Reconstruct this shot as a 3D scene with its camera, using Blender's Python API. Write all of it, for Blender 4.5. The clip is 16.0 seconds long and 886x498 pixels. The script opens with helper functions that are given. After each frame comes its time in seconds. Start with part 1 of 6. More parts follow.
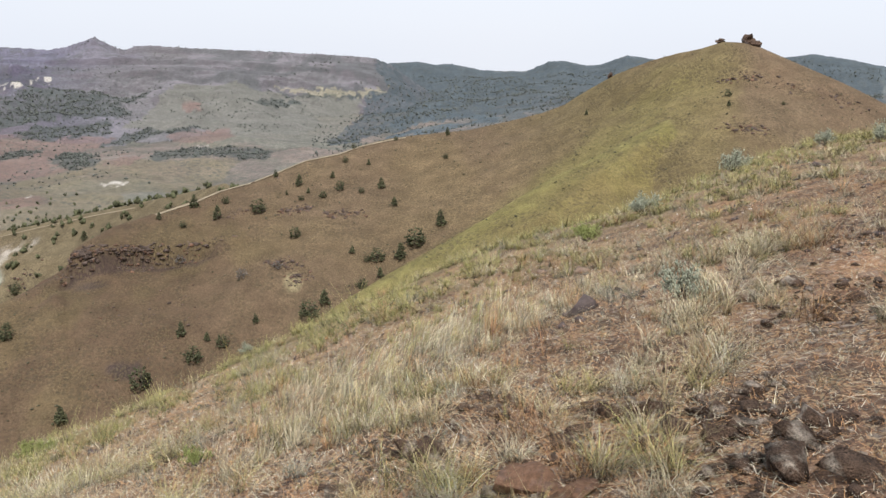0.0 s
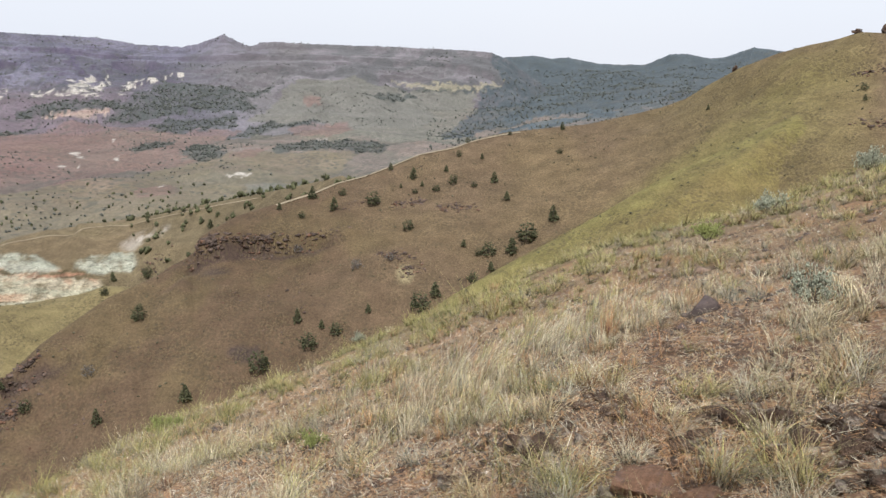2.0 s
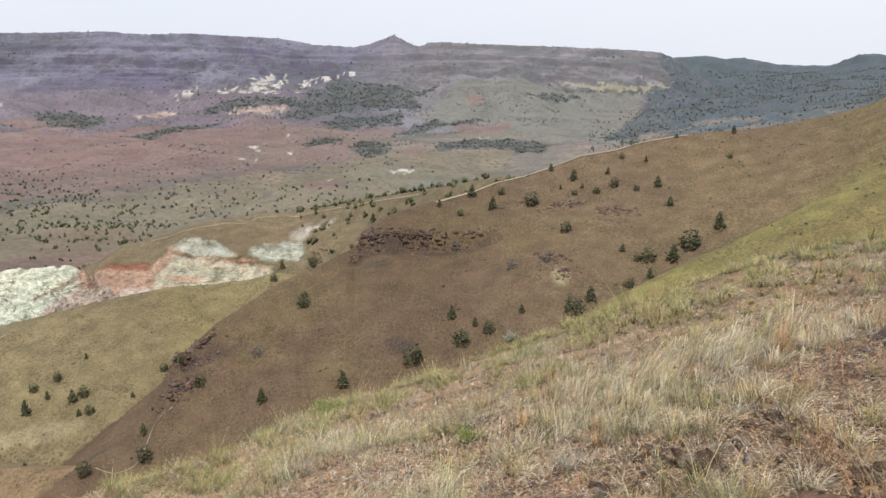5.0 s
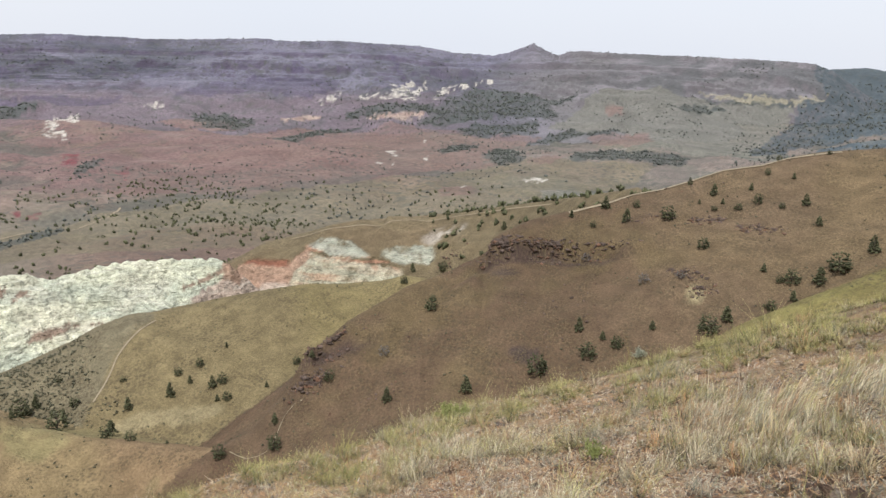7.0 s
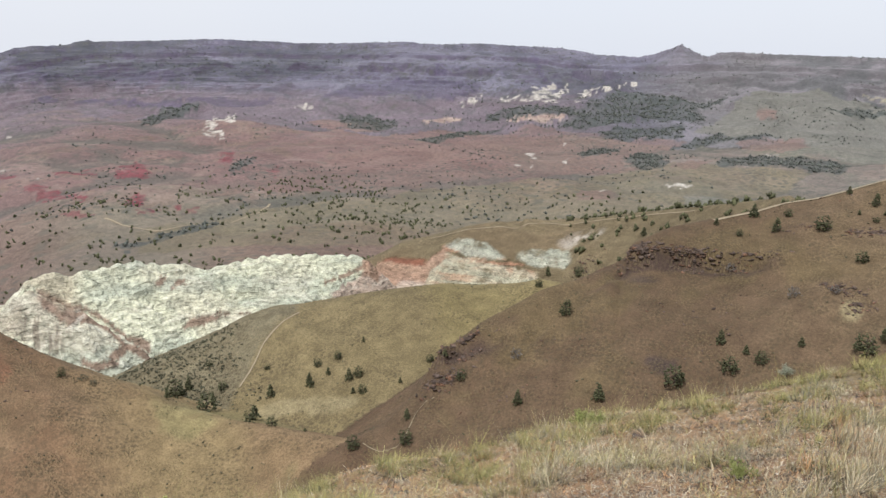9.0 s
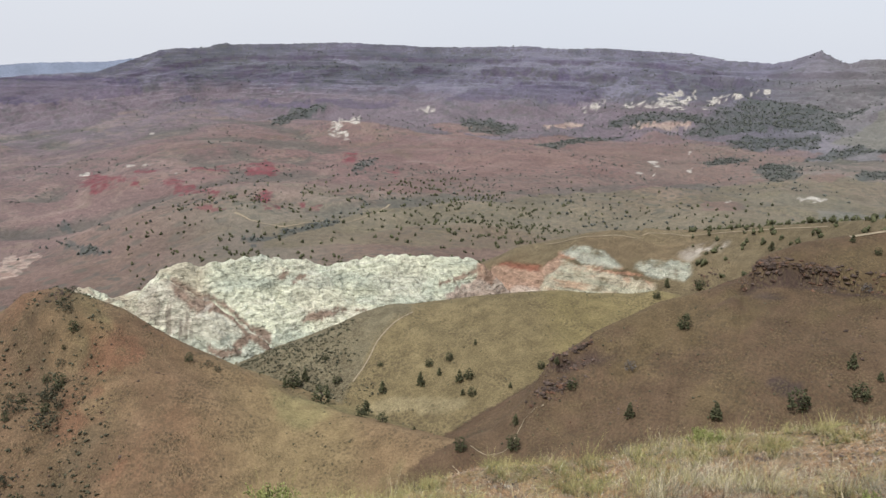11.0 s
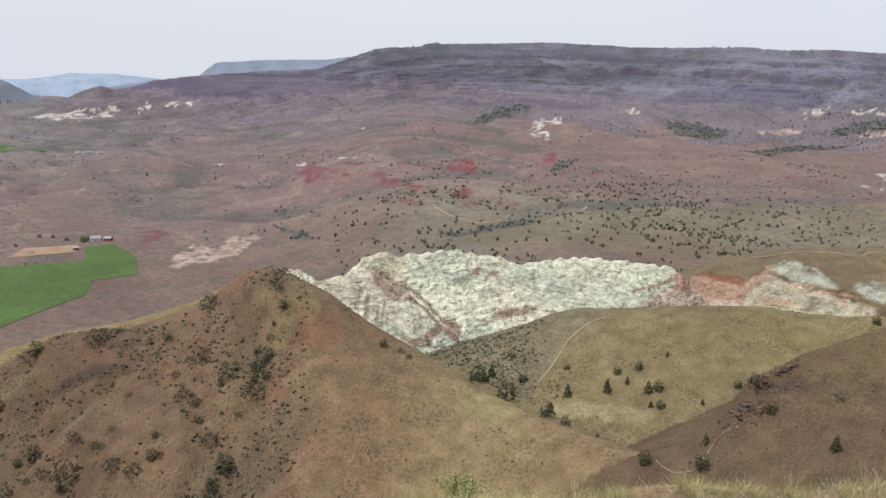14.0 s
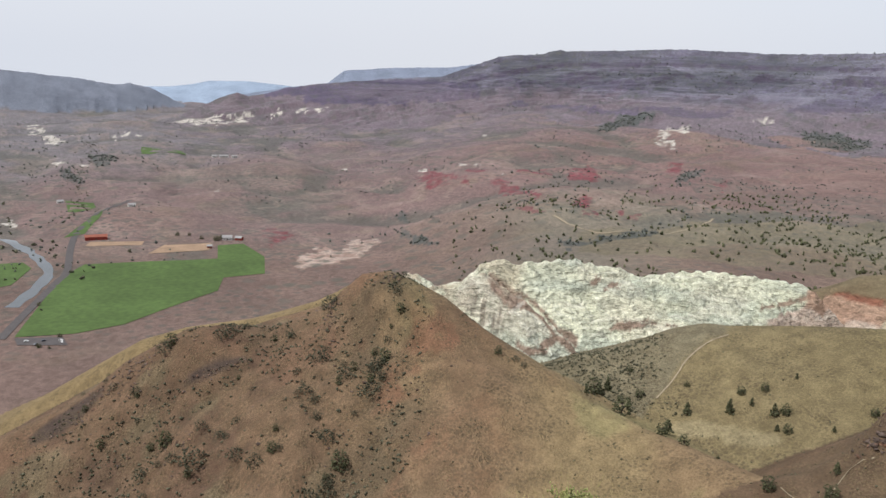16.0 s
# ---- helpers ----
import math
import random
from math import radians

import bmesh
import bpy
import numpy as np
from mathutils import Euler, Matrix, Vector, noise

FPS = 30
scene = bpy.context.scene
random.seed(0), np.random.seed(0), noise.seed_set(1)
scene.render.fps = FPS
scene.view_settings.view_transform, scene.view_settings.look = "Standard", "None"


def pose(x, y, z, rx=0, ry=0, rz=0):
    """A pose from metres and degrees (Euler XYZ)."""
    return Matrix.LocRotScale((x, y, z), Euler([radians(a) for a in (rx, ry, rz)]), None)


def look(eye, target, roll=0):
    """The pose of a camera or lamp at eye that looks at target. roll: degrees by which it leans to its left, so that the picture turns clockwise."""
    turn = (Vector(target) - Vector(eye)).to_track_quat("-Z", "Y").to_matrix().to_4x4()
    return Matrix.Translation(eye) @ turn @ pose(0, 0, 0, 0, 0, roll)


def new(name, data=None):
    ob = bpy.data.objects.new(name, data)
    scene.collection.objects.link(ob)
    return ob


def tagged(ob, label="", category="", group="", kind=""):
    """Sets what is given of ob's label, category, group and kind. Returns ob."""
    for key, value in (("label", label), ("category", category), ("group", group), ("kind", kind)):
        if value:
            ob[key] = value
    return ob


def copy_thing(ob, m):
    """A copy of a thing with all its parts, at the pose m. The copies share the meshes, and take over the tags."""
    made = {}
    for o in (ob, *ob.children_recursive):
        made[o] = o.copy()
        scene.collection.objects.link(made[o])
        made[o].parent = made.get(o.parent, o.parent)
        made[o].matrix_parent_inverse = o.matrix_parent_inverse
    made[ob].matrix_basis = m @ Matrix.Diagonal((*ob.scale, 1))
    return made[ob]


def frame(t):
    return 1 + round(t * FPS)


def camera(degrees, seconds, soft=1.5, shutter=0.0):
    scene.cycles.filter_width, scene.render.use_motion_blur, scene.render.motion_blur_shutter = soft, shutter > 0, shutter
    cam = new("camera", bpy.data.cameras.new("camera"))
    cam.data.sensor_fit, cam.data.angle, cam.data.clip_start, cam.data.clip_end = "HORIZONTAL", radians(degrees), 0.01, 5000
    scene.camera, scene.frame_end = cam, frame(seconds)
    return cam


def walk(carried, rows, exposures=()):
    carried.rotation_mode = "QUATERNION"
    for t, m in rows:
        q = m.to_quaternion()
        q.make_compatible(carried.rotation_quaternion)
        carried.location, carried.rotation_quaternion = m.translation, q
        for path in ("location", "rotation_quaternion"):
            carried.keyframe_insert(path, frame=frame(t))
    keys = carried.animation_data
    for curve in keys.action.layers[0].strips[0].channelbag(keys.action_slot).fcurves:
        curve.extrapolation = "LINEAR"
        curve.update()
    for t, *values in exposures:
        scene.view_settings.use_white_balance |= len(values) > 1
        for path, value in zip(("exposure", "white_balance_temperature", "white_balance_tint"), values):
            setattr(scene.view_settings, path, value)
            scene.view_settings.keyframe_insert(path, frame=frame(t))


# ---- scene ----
# a slow pan to the left by a person who stands on a hillside; the eye is the origin
cam = camera(57.0, 16.0)
PATH = [
    (0.0, pose(0.000, 0.000, 0.000, 77.495, -0.929, -0.009)),
    (0.5, pose(-0.010, -0.000, 0.000, 77.337, -0.741, 1.684)),
    (1.0, pose(-0.021, -0.001, 0.000, 77.176, -0.799, 3.706)),
    (1.5, pose(-0.034, -0.002, 0.000, 77.065, -0.757, 5.841)),
    (2.0, pose(-0.045, -0.003, 0.000, 77.002, -0.586, 7.903)),
    (2.5, pose(-0.055, -0.005, 0.000, 76.900, -0.812, 9.518)),
    (3.0, pose(-0.064, -0.006, 0.000, 76.880, -0.888, 11.157)),
    (3.5, pose(-0.076, -0.009, 0.000, 76.810, -0.801, 13.220)),
    (4.0, pose(-0.085, -0.011, 0.000, 76.738, -0.771, 14.889)),
    (6.5, pose(-0.147, -0.035, 0.000, 77.257, -1.025, 26.451)),
    (7.0, pose(-0.158, -0.040, 0.000, 77.268, -1.317, 28.607)),
    (7.5, pose(-0.171, -0.047, 0.000, 77.262, -1.205, 31.111)),
    (8.0, pose(-0.182, -0.055, 0.000, 77.165, -1.052, 33.459)),
    (8.5, pose(-0.193, -0.063, 0.000, 77.252, -1.149, 35.879)),
    (9.0, pose(-0.205, -0.071, 0.000, 77.221, -1.098, 38.301)),
    (9.5, pose(-0.214, -0.079, 0.000, 77.210, -1.278, 40.445)),
    (12.0, pose(-0.255, -0.120, 0.000, 77.332, -1.849, 50.499)),
    (12.5, pose(-0.262, -0.129, 0.000, 77.252, -1.986, 52.404)),
    (13.0, pose(-0.271, -0.141, 0.000, 77.051, -1.790, 55.117)),
    (13.5, pose(-0.279, -0.154, 0.000, 76.944, -1.582, 57.830)),
    (14.0, pose(-0.288, -0.169, 0.000, 76.845, -2.143, 60.722)),
    (14.5, pose(-0.293, -0.178, 0.000, 76.846, -2.098, 62.529)),
    (15.0, pose(-0.299, -0.189, 0.000, 76.961, -1.900, 64.746)),
    (15.5, pose(-0.304, -0.200, 0.000, 76.976, -1.929, 66.884)),
    (16.0, pose(-0.308, -0.213, 0.000, 77.054, -1.989, 69.166)),
]
walk(cam, PATH, ((0.0, 0.17), (4.2, 0.16), (7.0, 0.10), (9.1, 0.05), (9.5, -0.08), (12.0, -0.06), (16.0, -0.04)))

# ---- world, sun ----
world = bpy.data.worlds.new("sky")
scene.world = world
world.use_nodes = True
wn, wl = world.node_tree.nodes, world.node_tree.links
wn.clear()
sky = wn.new("ShaderNodeTexSky")
sky.sky_type, sky.sun_disc = "NISHITA", False
sky.sun_elevation, sky.sun_rotation = radians(56), radians(196)
sky.air_density, sky.dust_density, sky.ozone_density = 1.0, 4.0, 1.0
sky_bg = wn.new("ShaderNodeBackground")
sky_bg.inputs["Strength"].default_value = 0.02
wl.new(sky.outputs[0], sky_bg.inputs[0])
# high thin overcast that whitens the whole sky
cloud_bg = wn.new("ShaderNodeBackground")
cloud_co = wn.new("ShaderNodeTexCoord")
cloud_noise = wn.new("ShaderNodeTexNoise")
cloud_noise.inputs["Scale"].default_value, cloud_noise.inputs["Detail"].default_value = 1.6, 3.0
cloud_ramp = wn.new("ShaderNodeValToRGB")
cloud_ramp.color_ramp.elements[0].position, cloud_ramp.color_ramp.elements[1].position = 0.3, 0.75
cloud_ramp.color_ramp.elements[0].color = (0.74, 0.785, 0.88, 1)
cloud_ramp.color_ramp.elements[1].color = (0.80, 0.825, 0.89, 1)
wl.new(cloud_co.outputs["Generated"], cloud_noise.inputs["Vector"])
wl.new(cloud_noise.outputs[0], cloud_ramp.inputs[0])
wl.new(cloud_ramp.outputs[0], cloud_bg.inputs[0])
cloud_bg.inputs["Strength"].default_value = 0.94
both = wn.new("ShaderNodeAddShader")
out = wn.new("ShaderNodeOutputWorld")
wl.new(sky_bg.outputs[0], both.inputs[0])
wl.new(cloud_bg.outputs[0], both.inputs[1])
wl.new(both.outputs[0], out.inputs[0])

sun = new("sun", bpy.data.lights.new("sun", "SUN"))
sun.data.energy, sun.data.angle, sun.data.color = 3.4, radians(2.5), (1.0, 0.955, 0.92)
sun.matrix_world = look((0, 0, 0), (-0.10, 0.52, -0.85))

# ridge and rim lines: bearing (degrees to the left of the first look), distance and height from the eye
NEAR_EDGE = ((-28.3, 25, -1.3), (-24.0, 24, -1.8), (-19.8, 23, -2.4), (-14.5, 21, -3.1), (-8.8, 20, -3.7), (-0.9, 18, -4.3), (4.0, 17, -4.8), (8.9,
    16, -5.2), (15.3, 15, -5.5), (21.2, 14, -5.8), (28.0, 13, -5.8), (36.6, 12, -6.1), (45.0, 11, -5.8), (51.2, 10, -5.7))
MAIN = ((-28.2, 330, -9.9), (-25.9, 330, -3.4), (-22.6, 330, 4.6), (-20.7, 330, 9.3), (-19.8, 330, 10.9), (-18.4, 333, 11.4), (-17.0, 335, 8.7),
    (-15.6, 337, 7.0), (-13.9, 340, 4.1), (-11.7, 344, -1.4), (-9.9, 347, -7.9), (-8.4, 349, -14.0), (-6.9, 349, -17.7), (-4.6, 347, -21.4), (-1.9,
    345, -25.1), (1.3, 342, -27.1), (3.6, 340, -28.7), (5.6, 336, -31.5), (7.1, 333, -34.4), (9.5, 327, -36.7), (11.4, 323, -40.6), (13.3, 318,
    -44.3), (15.2, 314, -46.0), (17.1, 310, -49.3), (19.3, 302, -51.6), (22.2, 291, -54.0), (24.0, 285, -57.5), (24.8, 282, -59.5), (25.3, 281,
    -66.4), (28.5, 270, -70.2), (30.9, 262, -72.3), (32.8, 256, -76.2), (35.2, 249, -80.5), (37.5, 243, -87.5), (37.9, 242, -86.3), (38.9, 239,
    -93.0), (40.0, 236, -100.3), (42.3, 230, -107.8), (45.2, 225, -111.4))
SPUR = ((-15.3, 282, -16.0), (-12.4, 272, -23.1), (-10.2, 264, -28.1), (-7.9, 256, -32.8), (-5.6, 247, -38.1), (-3.2, 240, -44.0), (-0.9, 232, -48.8),
    (1.2, 226, -52.5), (3.6, 219, -56.4), (5.6, 212, -59.5), (7.3, 207, -61.8))
WEST_HILL = ((43.9, 225, -111.8), (45.4, 229, -112.7), (48.6, 239, -113.9), (53.0, 254, -115.5), (57.2, 270, -114.7), (59.3, 279, -110.5), (61.8, 288,
    -108.5), (64.2, 298, -104.9), (66.6, 307, -98.4), (68.5, 314, -92.3), (70.7, 321, -88.1), (72.5, 325, -84.8), (74.5, 329, -87.3), (76.1, 331,
    -96.1), (76.9, 332, -102.5), (81.0, 335, -112.4), (84.1, 338, -111.2), (86.8, 340, -112.8), (88.7, 342, -119.4), (91.0, 344, -127.0), (92.5, 345,
    -135.1), (94.7, 347, -144.5), (96.9, 349, -150.5), (98.9, 350, -154.9))
WEST_SPUR = ((74.3, 406, -109.2), (76.5, 410, -119.3), (79.6, 414, -131.0), (81.6, 417, -134.2), (86.8, 425, -140.3), (89.8, 430, -147.2))
KNOLL = ((26.4, 344, -97.0), (29.2, 344, -92.5), (31.1, 343, -90.6), (32.9, 343, -93.9), (35.2, 342, -94.5), (37.9, 342, -93.9), (41.0, 341, -96.0),
    (45.0, 340, -99.3), (47.8, 338, -102.4), (49.9, 337, -101.7), (52.4, 336, -106.1), (55.2, 334, -115.5), (58.5, 332, -120.8), (61.0, 331, -127.2))
BLUE = ((43.4, 492, -119.1), (44.8, 493, -116.3), (47.2, 495, -116.5), (49.3, 496, -115.5), (51.3, 498, -117.7), (53.3, 499, -121.2), (54.9, 500,
    -124.4), (56.2, 498, -119.4), (57.8, 494, -118.4), (59.4, 491, -114.9), (61.0, 488, -116.0), (63.4, 483, -118.2), (64.5, 481, -115.1), (66.1, 478,
    -119.5), (67.3, 475, -128.9), (68.5, 473, -135.3), (69.9, 470, -126.5), (71.2, 470, -122.6))
DOME = ((14.9, 430, -59.6), (17.1, 459, -67.9), (20.8, 506, -81.0), (24.7, 535, -91.9), (29.4, 560, -104.8), (32.3, 560, -104.0), (32.6, 560, -108.0),
    (34.1, 560, -106.6), (36.3, 560, -110.6), (38.2, 560, -116.9), (40.9, 560, -122.3), (43.2, 560, -135.4), (45.9, 557, -147.2))
BLUE_SPUR = ((58.1, 418, -153.1), (59.4, 425, -144.9), (61.0, 434, -137.4), (62.6, 443, -130.1), (64.2, 452, -125.2), (65.7, 460, -119.3), (66.7, 462,
    -122.1))
MESA = ((3.6, 3336, 11.4), (4.8, 3348, 34.5), (7.1, 3371, 43.3), (10.8, 3408, 50.7), (14.5, 3445, 57.8), (16.1, 3461, 60.2), (19.3, 3493, 66.9),
    (20.2, 3501, 64.0), (20.7, 3504, 47.9), (21.1, 3505, 52.1), (21.9, 3509, 76.1), (22.5, 3513, 93.6), (23.3, 3517, 75.0), (24.1, 3520, 56.2), (25.2,
    3526, 43.7), (27.9, 3539, 50.3), (30.2, 3551, 73.5), (32.9, 3564, 80.1), (35.9, 3580, 88.5), (38.6, 3593, 80.8), (41.0, 3605, 89.6), (44.3, 3621,
    80.7), (47.9, 3640, 75.6), (52.5, 3663, 84.5), (53.6, 3668, 83.1), (56.5, 3683, 75.5), (60.9, 3685, 64.0), (61.2, 3680, 68.7), (62.8, 3653, 42.8),
    (64.7, 3621, 36.0), (65.5, 3609, 24.8), (67.0, 3583, -11.6), (69.3, 3545, -63.4), (72.4, 3493, -75.8), (77.8, 3392, -106.3), (80.0, 3349, -126.5),
    (81.2, 3328, -147.1), (82.3, 3307, -158.6), (83.0, 3294, -144.0), (83.7, 3280, -155.0), (85.6, 3245, -199.7), (87.4, 3211, -251.0))
MESA_FAR = ((64.7, 4300, 23.1), (68.5, 4300, -23.7), (72.4, 4300, -36.5), (75.9, 4300, -59.5), (77.0, 4300, -124.5), (79.6, 4300, -150.3), (83.0,
    4300, -199.1))
FOREST_HILLS = ((-27.9, 4012, 36.9), (-25.8, 4024, 66.0), (-23.8, 4035, 86.5), (-22.5, 4043, 73.7), (-17.5, 4072, 42.2), (-13.9, 4092, 59.7), (-12.4,
    4101, 74.2), (-10.6, 4111, 27.5), (-9.8, 4115, 21.4), (-8.3, 4124, 43.9), (-7.2, 4131, 40.1), (-5.7, 4139, -7.7), (-3.7, 4150, -10.0), (-2.6,
    4157, -5.9), (-0.6, 4168, 22.0), (0.5, 4174, 15.2), (1.7, 4181, 30.3), (3.6, 4192, 19.8), (7.1, 4200, -20.1))
WEST_RANGE = ((85.8, 4104, -258.1), (87.0, 4084, -221.7), (88.4, 4061, -165.7), (89.7, 4038, -144.2), (90.7, 4021, -152.7), (92.4, 3994, -129.8),
    (94.6, 3956, -113.2), (97.1, 3915, -93.2))
HAZE_RANGE = ((78.5, 4750, -172.6), (80.0, 4750, -157.6), (82.3, 4750, -141.2), (84.8, 4750, -144.1), (85.9, 4750, -164.7), (87.3, 4750, -179.8),
    (91.4, 4750, -187.5))
# deep red claystone hills: outlines of bearing and distance
RED_A = (((70.9, 1762), (69.8, 1864), (68.2, 1620), (66.8, 1518), (66.8, 1497), (68.9, 1548), (69.4, 1496), (70.0, 1553), (70.8, 1729)), ((65.6,
    1512), (64.4, 1489), (62.0, 1309), (62.2, 1279), (63.5, 1307), (64.7, 1411), (65.4, 1453)), ((63.7, 1586), (62.0, 1702), (61.2, 1621), (62.5,
    1532), (63.4, 1549)), ((60.2, 1674), (59.0, 1797), (57.9, 1598), (58.5, 1539), (60.0, 1537)), ((53.5, 1809), (52.5, 1918), (52.7, 1699), (53.3,
    1631)), ((50.4, 1583), (49.6, 1659), (49.6, 1506), (50.1, 1514)), ((59.5, 1271), (58.5, 1286), (58.4, 1253), (60.0, 1198)), ((59.3, 1152), (57.7,
    1182), (57.9, 1154), (59.0, 1136)), ((57.0, 1224), (56.0, 1217), (56.4, 1191)),)
RED_B = (((56.0, 1181), (54.4, 1193), (54.7, 1174), (56.2, 1157)), ((63.5, 1181), (62.0, 1172), (61.2, 1142), (63.0, 1154)), ((67.7, 1746), (65.8,
    1689), (65.8, 1571), (67.2, 1618)), ((81.5, 1299), (80.7, 1322), (79.3, 1288), (80.1, 1215), (81.0, 1175)),)
RED = RED_A + RED_B
# chalky white outcrops: outlines of bearing and distance
WHITE_A = (((68.1, 1869), (67.1, 1832), (66.2, 1778), (66.3, 1737), (67.7, 1791)), ((54.6, 2218), (54.4, 2299), (53.9, 2588), (53.3, 2561), (52.6,
    2556), (52.3, 2472), (52.5, 2269), (53.0, 2263), (53.5, 2236), (53.2, 2138), (53.0, 2073), (53.8, 2073), (54.2, 2131)), ((70.7, 1859), (70.0,
    1874), (70.2, 1789)), ((71.3, 1530), (70.9, 1521), (70.5, 1493), (71.1, 1509)), ((66.3, 2403), (65.9, 2409), (66.0, 2359)), ((76.3, 1980), (75.6,
    1972), (75.7, 1893)), ((65.3, 1563), (64.9, 1608), (64.6, 1550), (65.1, 1534)), ((63.9, 1367), (63.5, 1369), (63.7, 1294)), ((32.3, 2962), (31.3,
    2995), (29.8, 3133), (29.6, 3060), (30.3, 2837), (31.4, 2808), (32.1, 2829)),)
WHITE_B = (((34.5, 2864), (33.8, 2878), (32.1, 2829), (30.3, 2837), (30.5, 2746), (31.9, 2784), (33.3, 2786), (34.2, 2775)), ((29.2, 2780), (28.9,
    2974), (28.4, 3104), (27.6, 3096), (27.7, 2969), (28.4, 2973), (28.8, 2762)), ((27.4, 2967), (27.0, 3055), (26.8, 2944), (27.2, 2948)), ((26.4,
    3045), (25.9, 3146), (26.0, 3058)), ((25.6, 3146), (25.1, 3199), (25.1, 3069), (25.4, 3121)), ((37.4, 2731), (36.6, 2741), (36.1, 2920), (35.6,
    2911), (36.0, 2710), (37.0, 2688)), ((48.6, 2579), (48.1, 2613), (47.2, 2615), (47.6, 2538), (48.2, 2532)), ((32.7, 1947), (31.8, 1950), (31.6,
    1814), (32.2, 1796)), ((33.3, 1676), (32.7, 1730), (31.8, 1707), (31.9, 1681)), ((34.3, 1629), (34.0, 1665), (33.9, 1634)),)
WHITE_C = (((31.6, 1998), (31.1, 2022), (31.2, 1985)), ((30.0, 2132), (29.6, 2145), (29.8, 2098)), ((29.9, 1761), (29.5, 1796), (29.5, 1735)), ((27.9,
    1425), (27.7, 1433), (27.8, 1357)), ((27.2, 1349), (26.8, 1416), (26.6, 1346)), ((22.8, 1506), (21.9, 1523), (20.8, 1514), (21.7, 1474), (22.6,
    1467)), ((16.8, 2120), (15.9, 2117), (15.9, 2076), (16.6, 2070)), ((87.2, 3011), (86.5, 3123), (85.8, 3121), (84.6, 3136), (83.8, 3122), (81.5,
    3153), (81.8, 3137), (83.4, 2929), (84.6, 2884), (86.4, 2931)), ((80.9, 3110), (80.1, 3153), (79.9, 3150), (80.2, 3110), (80.7, 3085)), ((79.3,
    3096), (78.5, 3179), (78.3, 3064), (79.0, 3057)), ((77.9, 3104), (77.0, 3114), (77.1, 3052), (77.7, 3062)),)
WHITE_D = (((91.2, 2452), (90.5, 2498), (89.9, 2531), (90.0, 2462), (90.8, 2427)), ((89.8, 2460), (89.0, 2502), (89.1, 2474)), ((96.1, 2717), (95.5,
    2984), (94.8, 2664), (95.7, 2613)), ((95.2, 2553), (94.5, 2554), (93.6, 2445), (94.4, 2346)), ((94.7, 2007), (93.9, 2000), (92.3, 1948), (92.5,
    1901), (94.5, 1939)), ((97.8, 1500), (97.1, 1456), (96.7, 1397), (97.2, 1398), (97.8, 1427)), ((84.9, 1650), (84.3, 1653), (84.4, 1588)),)
WHITE = WHITE_A + WHITE_B + WHITE_C + WHITE_D
# pale pink beds: outlines of bearing and distance
PINK_A = (((39.7, 2378), (37.9, 2486), (36.8, 2500), (36.9, 2472), (39.3, 2355)), ((34.1, 2540), (31.8, 2522), (29.8, 2569), (29.9, 2514), (32.2,
    2478)), ((79.5, 1068), (78.4, 1133), (77.1, 1189), (76.1, 1150), (74.7, 1243), (73.2, 1206), (74.4, 1134), (76.2, 1073), (77.5, 1068), (78.8,
    1045)),)
PINK = PINK_A
# juniper woods: outlines of bearing and distance
WOOD_A = (((71.8, 1249), (70.2, 1166), (68.8, 1108), (69.1, 1100), (70.7, 1136), (71.8, 1207)), ((72.8, 1398), (71.5, 1394), (69.7, 1253), (68.3,
    1200), (71.7, 1372)), ((60.8, 945), (59.3, 991), (57.7, 1041), (56.0, 1070), (53.9, 1128), (53.6, 1072), (56.0, 1018), (57.7, 993), (59.5, 933),
    (60.6, 930)), ((58.5, 2487), (57.0, 2809), (54.5, 2677), (56.0, 2631), (57.3, 2428), (58.4, 2399)), ((53.0, 1572), (52.2, 1739), (51.1, 1788),
    (51.1, 1761), (52.2, 1558), (52.8, 1535)),)
WOOD_B = (((35.5, 2526), (34.1, 2633), (30.7, 2711), (28.9, 2694), (27.5, 2876), (25.4, 3031), (22.2, 2931), (22.0, 2526), (25.2, 2549), (27.3, 2404),
    (30.6, 2453), (31.9, 2349), (29.5, 2504), (29.6, 2555), (32.2, 2524), (34.1, 2544), (35.2, 2472)), ((40.5, 2057), (38.3, 2203), (36.4, 2275),
    (34.0, 2392), (34.0, 2354), (36.3, 2208), (39.2, 1998)), ((27.6, 2343), (26.2, 2435), (24.1, 2435), (22.0, 2500), (21.9, 2324), (24.0, 2265),
    (26.3, 2262)), ((28.8, 1904), (27.1, 2130), (25.8, 2116), (27.1, 1911), (28.6, 1772)), ((25.8, 1825), (24.6, 2092), (22.9, 1877), (23.0, 1703),
    (24.8, 1706)), ((45.5, 2502), (43.0, 2562), (41.3, 2429), (41.7, 2324), (44.0, 2302), (45.3, 2364)),)
